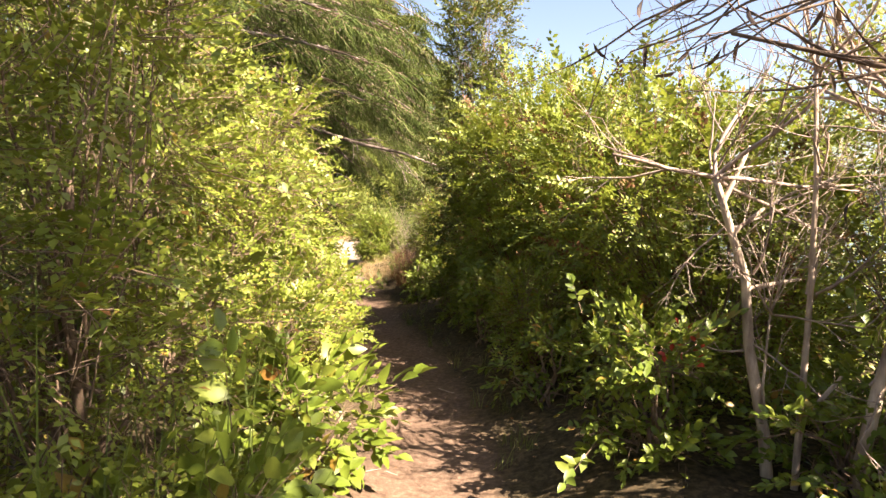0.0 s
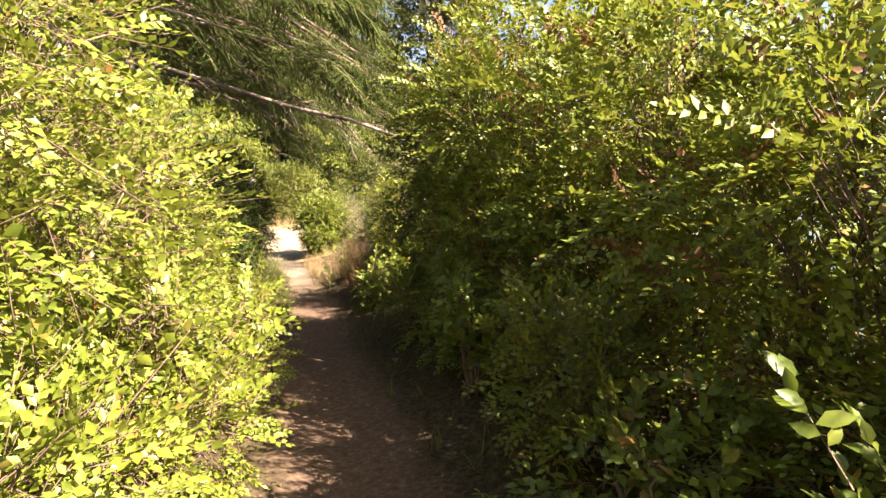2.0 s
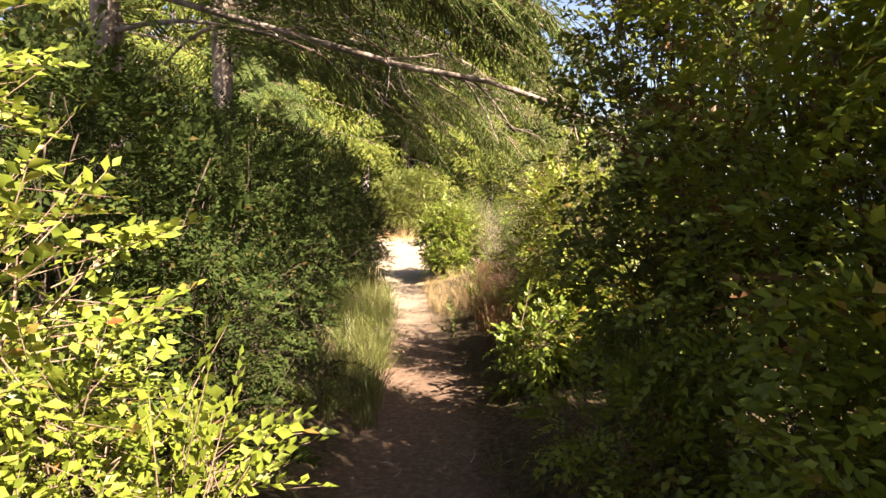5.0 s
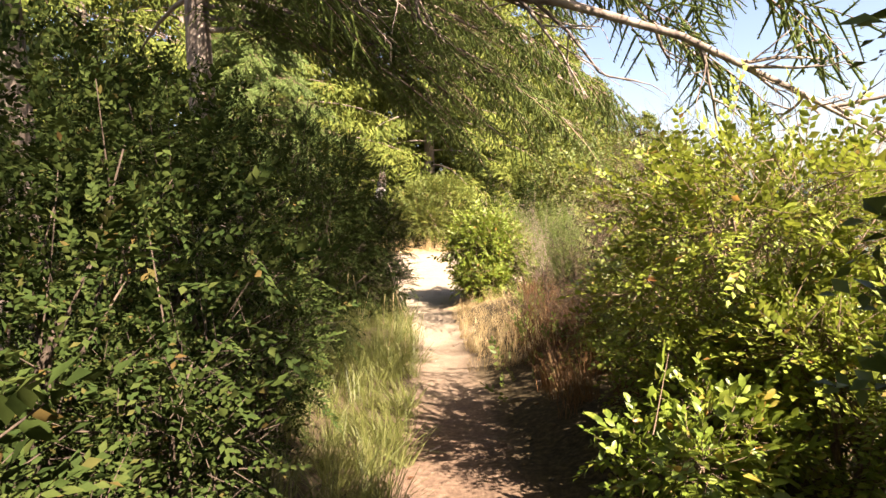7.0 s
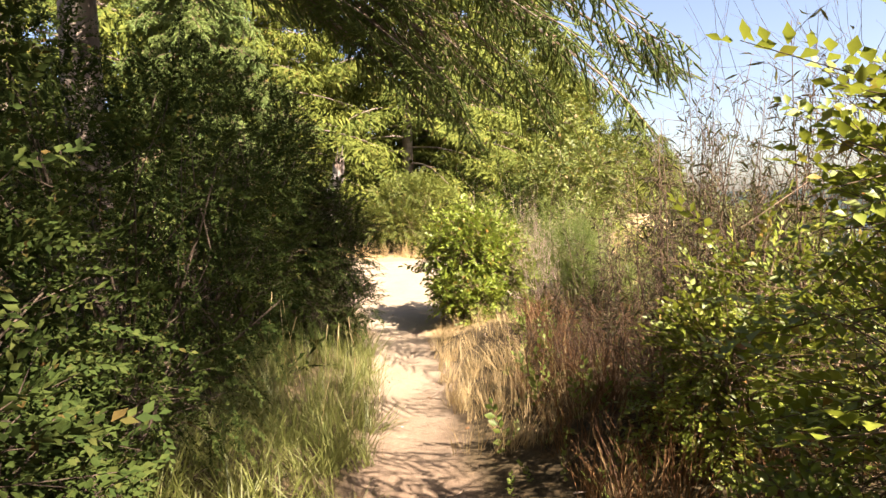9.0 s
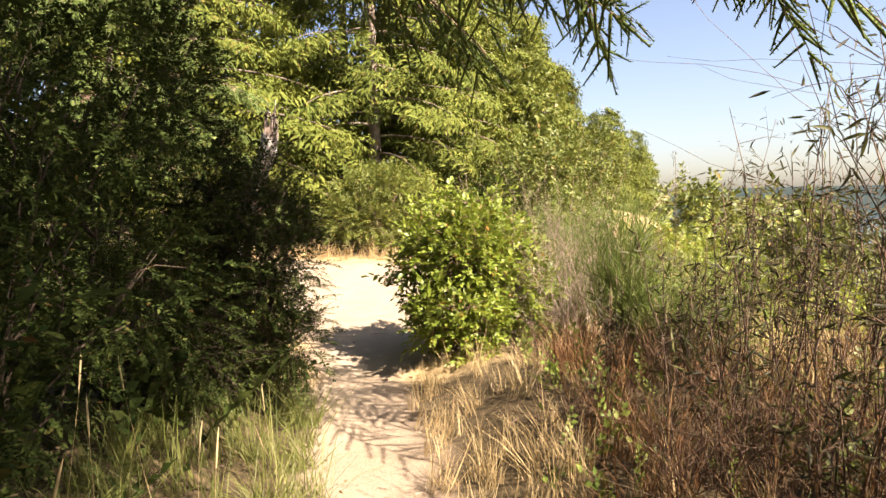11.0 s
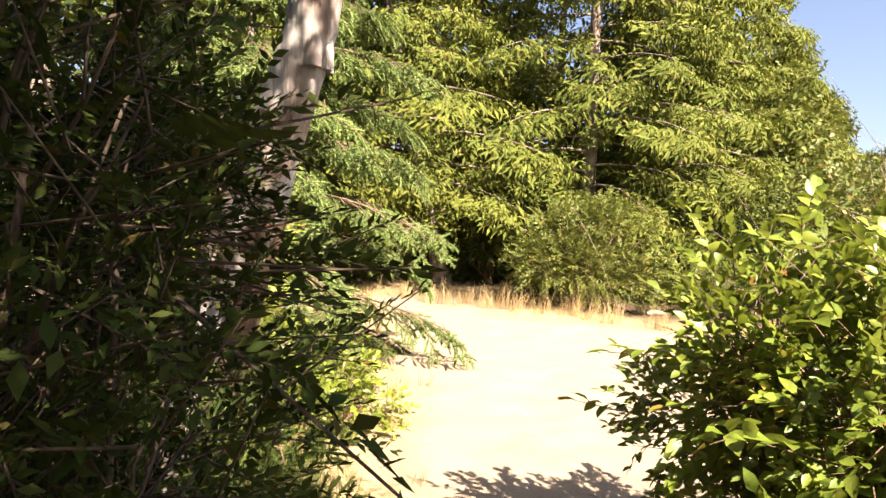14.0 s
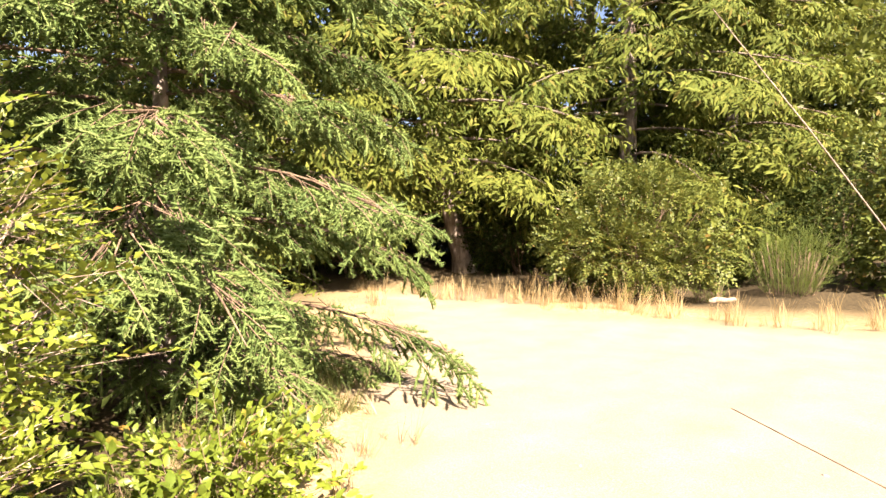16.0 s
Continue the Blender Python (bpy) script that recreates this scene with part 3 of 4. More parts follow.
def grow(o, d, length, r, depth, out, spread=.55, fork=3, up=.15, wob=.1):
    """Forking bare branches, as tubes added to out."""
    n = 4
    P = [np.asarray(o, float)]
    dd = np.asarray(d, float)
    for _ in range(n):
        dd = unit(dd + rng.normal(0, wob, 3) + (0, 0, up * .2))
        P.append(P[-1] + dd * length / n)
    out.append(tube(P, np.linspace(r, r * .55, n + 1), 6 if r > .012 else (4 if r > .004 else 3)))
    if depth:
        for i in range(fork + 1):
            t = rng.uniform(.35, 1) if i else 1.0
            p = P[0] + (P[-1] - P[0]) * t if t < 1 else P[-1]
            q = P[min(n, int(t * n))]
            e = unit(dd + rng.normal(0, spread, 3) + (0, 0, up))
            grow(q if t < 1 else p, e, length * rng.uniform(.45, .75), r * .5, depth - 1, out, spread, fork, up, wob)


def field(name, label, category, spots, kinds, mat, lo=.7, hi=1.2, lean=.12):
    """Many small plants as one object of kind stuff; spots (n, 2)."""
    spots = np.asarray(spots)
    n = len(spots)
    P = np.column_stack([spots, land(spots[:, 0], spots[:, 1]) - .01])
    up = unit(np.stack([rng.normal(0, lean, n), rng.normal(0, lean, n), np.ones(n)], 1))
    a = rng.uniform(0, 6.283, n)
    side = unit(np.cross(up, np.stack([np.cos(a), np.sin(a), 0 * a], 1)))
    B = np.stack([side, np.cross(up, side), up], -1)
    ob = part(name, stamp_mix(kinds, B, P, rng.uniform(lo, hi, n)), mat)
    return tagged(ob, label, category, kind="stuff")


def strew(n, x0, x1, y0, y1, test=None):
    p = np.column_stack([rng.uniform(x0, x1, n), rng.uniform(y0, y1, n)])
    return p[test(p[:, 0], p[:, 1])] if test else p


# ---- hedge on the wood side, sunlit ----
LIT = "dense evergreen huckleberry shrub with small yellow-green leaves beside the trail"
for x, y, rx, ry, h, n in [(-1.75, .6, 1.05, 1.0, 2.6, 900), (-1.55, 2.3, 1.0, 1.0, 2.9, 2200), (-1.72, 3.8, 1.0, 1.0, 3.0, 2200), (-1.88, 5.2, 1.0, .95, 2.7, 2300), (-2.0, 6.5, 1.0, .9, 2.2, 1900)]:
    shrub("huckleberry_shrub", x, y, rx, ry, h, n, HUCK + HUCK_LONG[:1] if y < 4.5 else HUCK_LITE, M_HUCK, LIT, lobes=20, group="lit hedge")
for x, y, rx, ry, h, n in [(-3.0, 1.6, 1.2, 1.4, 4.2, 700), (-3.3, 4.4, 1.2, 1.4, 4.4, 700)]:
    shrub("tall_shrub", x, y, rx, ry, h, n, TREELEAF, M_TREE, "tall leafy shrub behind the huckleberry hedge", lobes=16, size=.8)
shrub("salal_shrub", -.72, 2.9, .36, .55, .75, 120, SALAL, M_SALAL, "low salal with broad glossy leaves at the trail's edge", lobes=6)
shrub("salal_shrub", -.85, 1.7, .40, .50, .60, 110, SALAL, M_SALAL, "low salal with broad glossy leaves at the trail's edge", lobes=6)

for x, y, r, h, n in [(-1.02, 3.7, .44, 1.0, 420), (-1.12, 4.7, .46, 1.1, 420), (-1.22, 5.7, .46, 1.0, 420), (-1.38, 6.8, .48, 1.0, 420)]:
    shrub("huckleberry_shrub", x, y, r, r * 1.2, h, n, HUCK_LITE, M_HUCK, "low leafy huckleberry at the trail's edge", lobes=9, group="lit hedge")

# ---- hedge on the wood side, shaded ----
SHADE = "shrub with leaves darkened for the shade of overhanging firs"
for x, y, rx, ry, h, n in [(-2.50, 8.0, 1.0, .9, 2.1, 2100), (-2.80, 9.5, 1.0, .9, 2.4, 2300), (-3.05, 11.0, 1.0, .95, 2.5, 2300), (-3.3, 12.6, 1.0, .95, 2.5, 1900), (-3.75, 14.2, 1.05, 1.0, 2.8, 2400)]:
    shrub("shaded_shrub", x, y, rx, ry, h, n, HUCK_FINE if y > 12 else HUCK_SHADE, M_SHADED, SHADE, lobes=18, group="shaded hedge", light=True, twig=M_SHADEDTWIG, bare=.03)
shrub("shaded_shrub", -3.42, 16.15, .56, .50, 1.85, 2000, HUCK_FINE, M_SHADED, "leafy shrub growing against the snag, leaves darkened for shade", lobes=10, group="shaded hedge", twig=M_SHADEDTWIG, bare=.03)
shrub("shaded_shrub", -3.9, 15.5, .86, .82, 2.7, 2700, HUCK_FINE, M_SHADED, SHADE, lobes=18, group="shaded hedge", twig=M_SHADEDTWIG, bare=.03)
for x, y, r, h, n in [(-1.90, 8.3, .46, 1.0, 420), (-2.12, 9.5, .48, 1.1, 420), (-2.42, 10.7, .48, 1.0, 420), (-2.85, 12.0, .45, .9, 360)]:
    shrub("shaded_shrub", x, y, r, r * 1.2, h, n, HUCK_SHADE, M_SHADED, "low shrub with shade-darkened leaves at the shaded edge of the trail", lobes=9, group="shaded hedge", twig=M_SHADEDTWIG, bare=.03)
for x, y, rx, ry, h, n in [(-4.6, 9.8, 1.3, 1.5, 3.4, 600), (-5.2, 13.2, 1.3, 1.5, 3.4, 600)]:
    shrub("tall_shrub", x, y, rx, ry, h, n, TREELEAF, M_TREE, "tall leafy shrub in the shade behind the hedge", lobes=16, size=.8)

# ---- hedge on the lake side ----
# Last shrub fills in behind the dead stems, added to block lake-side light.
for x, y, rx, ry, h, n in [(1.85, 4.1, 1.0, .95, 2.2, 2000), (1.55, 5.5, 1.0, .95, 2.5, 2400), (1.15, 6.9, 1.0, .95, 3.0, 2700), (.95, 7.9, .85, .75, 3.0, 2000), (2.9, 5.0, 1.1, 1.1, 2.3, 1300), (2.6, 7.0, 1.1, 1.1, 2.7, 1300), (2.8, 3.2, 1.0, 1.0, 2.5, 1300)]:
    shrub("huckleberry_shrub", x, y, rx, ry, h, n, HUCK_LITE + LONG_LITE, M_HUCK, "dense huckleberry shrub, shaded on the trail side", lobes=19, group="lakeside hedge", bare=.14, dead=n // 9, light=True)
shrub("salal_shrub", 1.10, 3.05, .46, .50, .70, 240, LAUREL, M_SALAL, "salal with broad glossy leaves under dead stems", lobes=9)
shrub("salal_shrub", 1.75, 2.5, .50, .5, .6, 170, LAUREL, M_SALAL, "salal with broad glossy leaves under dead stems", lobes=8)
for x, y, r, h in [(.78, 5.1, .40, .9), (.52, 6.9, .40, .9), (.08, 8.1, .38, .8)]:
    shrub("huckleberry_shrub", x, y, r, r * 1.3, h, 300, HUCK_LITE, M_HUCK, "low huckleberry in the shade of the hedge", lobes=8, group="lakeside hedge")
# Out of view; added to block the sun from the salal.
shrub("tall_shrub", 2.9, 1.9, 1.0, 1.0, 2.1, 1000, TREELEAF, M_TREE, "leafy shrub added out of view on the lake side to shade the salal", size=.7, lobes=14)
shrub("salal_shrub", .72, 4.2, .38, .5, .6, 110, LAUREL, M_SALAL, "low salal in the shade of the hedge", lobes=7)
shrub("salal_shrub", .42, 6.2, .34, .5, .85, 90, SALAL, M_SALAL, "low salal in the shade of the hedge", lobes=7, size=.75)
# Stands behind the hedge; added to keep sun off the wood-side hedge.
shrub("small_tree", 2.4, 7.4, 1.0, 1.0, 3.2, 800, TREELEAF, M_TREE, "leafy tree added on the lake side to shade the trail", "tree", size=.8, lobes=20, top=.92)
shrub("huckleberry_shrub", .45, 10.5, .55, .42, .95, 800, HUCK_LITE, M_HUCK, "low huckleberry under a leafy tree", lobes=8, group="lakeside hedge")
shrub("small_tree", .46, 8.80, .64, .52, 4.8, 2400, TREESMALL, M_TREE, "slender leafy tree leaning over the trail, dark against the sky", "tree", size=.95, lobes=24, top=.9)
# Unseen tree behind the start, added to shade the first hedge.
shrub("small_tree", 2.7, -1.6, 2.2, 1.6, 10.5, 2300, TREELEAF, M_TREE, "leafy tree added on the lake side to shade the trail", "tree", size=1.15, lobes=20, top=.9)
shrub("huckleberry_shrub", .42, 11.4, 1.05, 1.05, 1.75, 2600, HUCK_LITE + LONG_LITE[:1], M_HUCK, "rounded sunlit huckleberry shrub with yellow-green leaves", lobes=18, group="lakeside hedge")
shrub("huckleberry_shrub", -.10, 13.1, .62, .62, 1.15, 900, HUCK_LITE, M_HUCK, "small rounded sunlit huckleberry shrub", group="lakeside hedge")
shrub("salal_shrub", -.28, 10.4, .46, .42, .6, 330, LAUREL, M_SALAL, "low sunlit salal with broad pale leaves", lobes=8)
shrub("huckleberry_shrub", .72, 9.75, .5, .4, 1.0, 600, HUCK_LITE, M_HUCK, "low huckleberry under a leafy tree", lobes=8, group="lakeside hedge")
shrub("huckleberry_shrub", .0, 11.0, .45, .42, .75, 520, HUCK_LITE, M_HUCK, "low sunlit huckleberry at the trail's edge", lobes=8, group="lakeside hedge")

# ---- at the clearing ----
shrub("laurel_shrub", -2.02, 18.08, .74, .68, 1.58, 2300, LAUREL, M_SALAL, "rounded broad-leaved shrub with glossy leaves at the edge of the sand", lobes=18)
shrub("salal_shrub", -2.0, 17.5, .46, .34, .62, 420, LAUREL, M_SALAL, "low broad-leaved growth at the foot of a rounded shrub", lobes=9)
broom("broom_bush", -1.10, 18.95, .62, 1.75, 150, M_BROOM, "green broom bush with thin upright whips", shoots=17)
broom("broom_bush", -.68, 17.2, .30, 1.6, 80, M_BROOM, "green broom bush with thin upright whips", shoots=22)
broom("broom_bush", -.40, 16.95, .42, 1.0, 110, M_BROOM, "low green broom bush with soft thin whips", shoots=22)
broom("broom_bush", -.65, 18.5, .60, 1.7, 110, M_BROOM, "green broom bush with thin upright whips", shoots=14)
broom("broom_bush", .15, 17.5, .50, 1.1, 90, M_BROOM, "small green broom bush on the bluff edge", shoots=17)
shrub("huckleberry_shrub", -5.4, 18.25, .66, .70, 2.1, 1300, HUCK_LITE, M_HUCK, "open huckleberry shrub full of bare grey twigs beside the clearing", lobes=14, twig=M_DEADTWIG, bare=.34)
shrub("salal_shrub", -5.15, 19.4, .60, .75, .5, 420, LAUREL, M_SALAL, "low sunlit salal and bramble at the edge of the sand", lobes=10)
shrub("shaded_shrub", -4.3, 16.75, .62, .55, 1.7, 500, HUCK_FINE, M_SHADED, SHADE, lobes=14, group="shaded hedge", twig=M_SHADEDTWIG, bare=.03)
shrub("huckleberry_shrub", -5.4, 29.5, 1.9, 1.2, 2.6, 2300, HUCK_LITE, M_TREE, "broad rounded shrub at the far edge of the sand", size=1.7, lobes=20, light=True)

for x, y, r, h in [(1.5, 19.6, .7, .8), (2.7, 21.0, .9, 1.0), (1.7, 22.6, .8, .9), (3.6, 20.2, .9, .9), (3.2, 24.2, 1.0, 1.1), (4.8, 22.6, 1.1, 1.2), (1.3, 25.2, .8, .9), (5.4, 26, 1.2, 1.3), (3.4, 10.8, 1.1, 1.3), (4.6, 12.6, 1.2, 1.4), (3.3, 15.6, 1.0, 1.1), (4.4, 17.6, 1.1, 1.2), (2.2, 16.9, .8, .8), (5.2, 8.5, 1.3, 1.6), (5.0, 5.2, 1.3, 1.8)]:
    shrub("slope_shrub", x, y, r, r, h, 260, LONG_LITE, M_HUCK, "low rounded shrub on the dry slope of the bluff", size=1.2, lobes=9, group="slope shrubs", light=True)

# ---- firs and spruce ----
conifer("fir_tree", -5.4, 15.2, 13, 4.0, "tall fir whose drooping branches overhang the trail", FROND_MID, M_FIR, .28, 24, 24, 1.3, .10, .30, extra=[(.34, -.06, 4.9, 0, .45), (.36, .07, 5.3, 0, .41), (.34, -.23, 4.4, 0, .42), (.38, .0, 5.2, 0, .44), (.31, .08, 3.5, -.1, .44), (.33, -.06, 3.3, -.1, .42), (.32, -.16, 3.6, -.1, .42), (.35, .02, 3.6, -.1, .42), (.35, -.5, 4.0, -.05, .30), (.38, -.75, 4.2, -.05, .30), (.41, -.35, 4.3, 0, .30), (.33, .0, 4.0, -.1, .42), (.36, .16, 4.4, -.1, .42), (.40, -.1, 4.6, -.1, .36), (.42, .30, 4.2, -.1, .40), (.45, .05, 4.8, 0, .42), (.5, -.3, 4.6, 0, .35)])
conifer("fir_tree", -4.8, 11.6, 12, 4.4, "tall fir whose drooping branches overhang the trail", FROND_MID, M_FIR, .26, 22, 24, 1.3, .10, .28, extra=[(.40, .14, 4.9, 0, .42), (.43, .2, 5.2, 0, .42), (.38, .08, 5.1, 0, .46), (.41, .0, 5.3, 0, .46), (.34, -.3, 4.2, 0, .22), (.35, .15, 4.4, 0, .22), (.44, -.2, 4.8, 0, .26), (.46, .45, 4.8, 0, .28), (.41, .05, 4.4, 0, .22), (.47, -.6, 4.6, 0, .26), (.36, -.1, 4.6, 0, .26), (.40, .3, 4.6, 0, .26), (.42, -.45, 4.6, 0, .24), (.48, .1, 5.0, 0, .3), (.37, .43, 4.7, .02, .12), (.40, .56, 4.7, .02, .14), (.43, .36, 4.8, .02, .16), (.38, .70, 4.6, .02, .12)])
conifer("fir_tree", -4.0, 8.4, 10, 3.4, "fir reaching over the shrubs to the trail", FROND_MID, M_FIR, .30, 18, 20, 1.15, .05, .22, extra=[(.40, .25, 3.8, 0, .2), (.46, .5, 3.8, 0, .22), (.47, .2, 4.0, 0, .24), (.53, .35, 4.2, 0, .26), (.38, -.3, 3.7, 0, .22), (.42, -.55, 3.6, 0, .22), (.44, -.05, 3.5, 0, .2), (.50, -.35, 3.8, .05, .25), (.55, -.15, 3.6, .05, .25), (.58, -.42, 4.6, .05, .25), (.63, -.25, 4.8, .05, .27), (.68, -.5, 4.6, .05, .27), (.60, -.6, 4.6, .05, .28)])
conifer("spruce_tree", -7.65, 21.1, 7.2, 2.45, "young spruce with dense blue-green branches down to the ground", FROND_NEAR, M_SPRUCE, .02, 84, 46, 1.22, .10, .28, tr=.09, hang=.40, only=(-.65, 2.2))
conifer("fir_tree", -9.75, 31.3, 14, 4.6, "large leaning fir with a bare lower trunk behind the clearing", FROND_FAR, M_FIRFAR, .13, 70, 36, 1.3, .05, .25, tr=.24, stub=8, lean=(-.22, -.10), fine=False)
for x, y, h, s in [(-14, 28, 16, 4.2), (-6.3, 34, 17, 4.6), (-4.0, 37, 15, 3.8), (-11, 36, 19, 4.6), (-13, 22, 16, 4.5), (-2.2, 43, 15, 3.6), (-.4, 46, 11.5, 3.0), (1.6, 52, 10, 3.2)]:
    conifer("fir_tree", x, y, h, s, "tall dense fir in the wood behind the clearing", FROND_FAR, M_FIRFAR, .03, 70, 34, 1.3, .05, .28, group="fir wood", fine=False, hang=.4, only=(-1.3, 2.3))

for x, y, h, s in [(-8.6, 39, 17, 4.6), (-16.5, 33, 18, 4.6), (-13.5, 38.5, 17, 4.6), (-5.0, 41.5, 16, 4.2)]:
    conifer("fir_tree", x, y, h, s, "tall fir deep in the wood", FROND_FAR, M_FIRFAR, .03, 44, 22, 2.1, .05, .25, group="fir wood", fine=False, only=(-1.3, 2.2))
for x, y, h, s in [(6.2, 62, 8.5, 3.2), (10.3, 73, 8, 3.4), (15, 90, 8, 3.6), (-19, 31, 17, 4.4)]:
    conifer("fir_tree", x, y, h, s, "fir among the trees along the bluff", FROND_FAR, M_FIRFAR, .04, 40, 22, 1.5, .05, .25, group="fir wood", fine=False)
SLOPE = "rounded leafy tree growing on the slope of the bluff below"
xs = np.linspace(0, 60, 601)
for y, h, down in [(33, 4, 0), (36, 4.5, 0), (40, 4.5, 0), (45, 5.5, 0), (50, 5.5, 0), (55, 6, 0), (62, 6.5, 0), (70, 6.5, 0), (82, 7, 0), (39, 7, 2), (47, 8, 2), (60, 9, 2), (27, 3, 0), (23, 2.2, .4), (29, 2.4, -.6)]:
    x = float(xs[np.argmin(np.abs(land(xs, np.full(601, float(y))) - (1.0 - down - h)))])
    shrub("slope_tree", x, y, .42 * h, .42 * h, h, 420, TREELEAF, M_TREE, SLOPE, "tree", size=.95 + .18 * h, lobes=20, light=True, group="bluff trees", bare=.02)
for x, y, r, h in [(-.4, 31.5, 1.5, 3.2), (1.2, 36, 1.8, 4.2)]:
    shrub("small_tree", x, y, r, r, h, 900, TREELEAF, M_TREE, "leafy small tree at the far edge of the clearing", "tree", size=1.3, lobes=20, light=True)
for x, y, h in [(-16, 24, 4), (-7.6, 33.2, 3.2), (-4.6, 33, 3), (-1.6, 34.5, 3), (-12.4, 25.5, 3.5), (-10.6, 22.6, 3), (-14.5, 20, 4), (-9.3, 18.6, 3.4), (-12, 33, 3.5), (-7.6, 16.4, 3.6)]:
    shrub("wood_shrub", x, y, 1.7, 1.5, h, 420, LONG_LITE, M_SHADED, "undergrowth shrub with shade-darkened leaves between the trunks of the wood", size=2.0, lobes=14, light=True, group="undergrowth")
broom("broom_bush", -2.7, 30.2, 1.0, 1.7, 120, M_BROOM, "broom bush at the far edge of the sand", shoots=16)
broom("broom_bush", -4.0, 29.7, .45, 1.1, 60, M_BROOM, "small broom bush at the far edge of the sand", shoots=8)
shrub("tall_shrub", -8.4, 31.6, 1.3, 1.0, 2.4, 700, LONG_LITE, M_SHADED, "shrub with shade-darkened leaves under the leaning fir", size=1.5, lobes=12, light=True)
shrub("tall_shrub", -12.0, 29.5, 1.4, 1.2, 2.6, 700, LONG_LITE, M_SHADED, "shrub with shade-darkened leaves under the firs", size=1.5, lobes=12, light=True)

for x, y in [(-17, 36), (-13.5, 41), (-9, 42), (-6.4, 40), (-3.2, 40.5), (-19, 27), (-1, 42), (-16.5, 17)]:
    shrub("wood_tree", x, y, 2.4, 2.0, 9.5, 560, TREELEAF, M_TREE, "tall leafy tree deep in the wood behind the firs", "tree", size=2.6, lobes=20, light=True, group="deep wood", bare=.02)

# ---- snag: broken silvery trunk ----
def snag(x, y):
    root = thing("snag", (x, y, gz(x, y)), "broken leaning dead trunk, silver-white wood with strips of brown bark", "dead tree")
    zs = np.linspace(-.1, 1.82, 52)
    sides = 44
    V, B = [], []
    for z in zs:
        c = np.array((.02 + .17 * z + .065 * z * z, .0, z))
        r = np.interp(z, [-.1, .3, 1.0, 1.25, 1.4, 1.82], [.118, .098, .086, .090, .080, .064])
        for j in range(sides):
            a = j * 2 * math.pi / sides
            rr = r * (1 + .10 * math.sin(3 * a + .8 * z) + .05 * math.sin(7 * a + 2.2 * z) + .02 * math.sin(17 * a + 5 * math.sin(z)))
            V.append(c + rr * np.array((math.cos(a), math.sin(a), 0)))
            B.append(c + (rr + .014 + .006 * math.sin(11 * a + 9 * z)) * np.array((math.cos(a), math.sin(a), 0)))
    V, B = np.array(V), np.array(B)
    top = V[-sides:]
    for j in range(sides):
        top[j, 2] += .04 + .20 * abs(math.sin(j * 1.9)) * abs(math.sin(j * .7 + 1)) - .25 * (.5 + .5 * math.cos(j * 2 * math.pi / sides - 2.6)) ** 3
    V[-sides:] = top
    F, FB = [], []
    for i in range(len(zs) - 1):
        for j in range(sides):
            k = (j + 1) % sides
            q = [(i * sides + j, i * sides + k, (i + 1) * sides + k), (i * sides + j, (i + 1) * sides + k, (i + 1) * sides + j)]
            F += q
            a = (j + .5) * 2 * math.pi / sides
            face = (a - radians(-62) + math.pi) % (2 * math.pi) - math.pi     # the bare side looks towards the trail
            edge = .80 + .28 * math.sin(3.1 * zs[i] + 2) + .14 * math.sin(9 * zs[i] + 1) + .10 * math.sin(31 * zs[i] + 3 * math.sin(a)) - (.9 if face < 0 and 1.05 < zs[i] < 1.2 else 0)
            if (abs(face) > edge and zs[i] < 1.20 + .1 * math.sin(5 * a)):
                FB += q
    part("trunk", (V, np.array(F)), M_SILVER, root, smooth=True)
    part("bark", (B, np.array(FB)), M_SNAGBARK, root, "rough brown bark strips")
    for a, l, w in [(.4, .34, .022), (1.2, .22, .03), (2.3, .16, .03), (3.4, .12, .03), (4.4, .30, .022), (5.4, .24, .026)]:
        c = np.array((.536, 0, 1.80)) + .036 * np.array((math.cos(a), math.sin(a), 0))
        part("splinter", tube([c - (0, 0, .12), c + (.01, 0, l * .5), c + (.03, 0, l)], (w, w * .6, .002), 5), M_SILVER, root)
    part("knot_hole", tube([(.215, -.075, .86), (.22, -.104, .855)], (.022, .017), 9), M_POD, root, "dark rotten knot hole")
    part("crack", tube([(.224, -.097, .9), (.261, -.099, 1.02), (.282, -.099, 1.12), (.335, -.098, 1.25)], (.004, .005, .004, .002), 4), M_POD, root)
    part("stub", tube([(.29, -.03, 1.18), (.43, -.05, 1.23), (.46, -.05, 1.29)], (.04, .032, .012), 7), M_SNAGBARK, root)
    return root


k = Mat("silver_wood", .75, .25)
mp = k.node("ShaderNodeMapping")
mp.inputs["Scale"].default_value = (1, 1, .06)
k.link(k.coords(), mp.inputs["Vector"])
grain, rot = k.noise(55, 6, .7, mp.outputs[0]), k.noise(4.5, 4, .6)
col = k.ramp(grain, [(.3, (.12, .10, .085)), (.45, (.36, .33, .30)), (.7, (.52, .49, .44))])
col = k.mix(k.ramp(rot, [(.47, (0, 0, 0)), (.60, (1, 1, 1))]), col, k.mix(.6, col, (.17, .085, .04), "MIX"))
k.link(col, k.p.inputs["Base Color"])
k.bump(grain, .7, .012)
M_SILVER = k.m
M_SNAGBARK = bark_mat("snag_bark", (.09, .055, .035), (.30, .19, .12), 22.0, 1.0)
snag(-4.06, 17.0)
shrub("fir_sapling", -3.56, 16.80, .27, .25, 1.1, 130, FROND_NEAR, M_FIR, "small dark fir sapling at the foot of the snag", "fir sapling", size=.5, lobes=9, light=True)

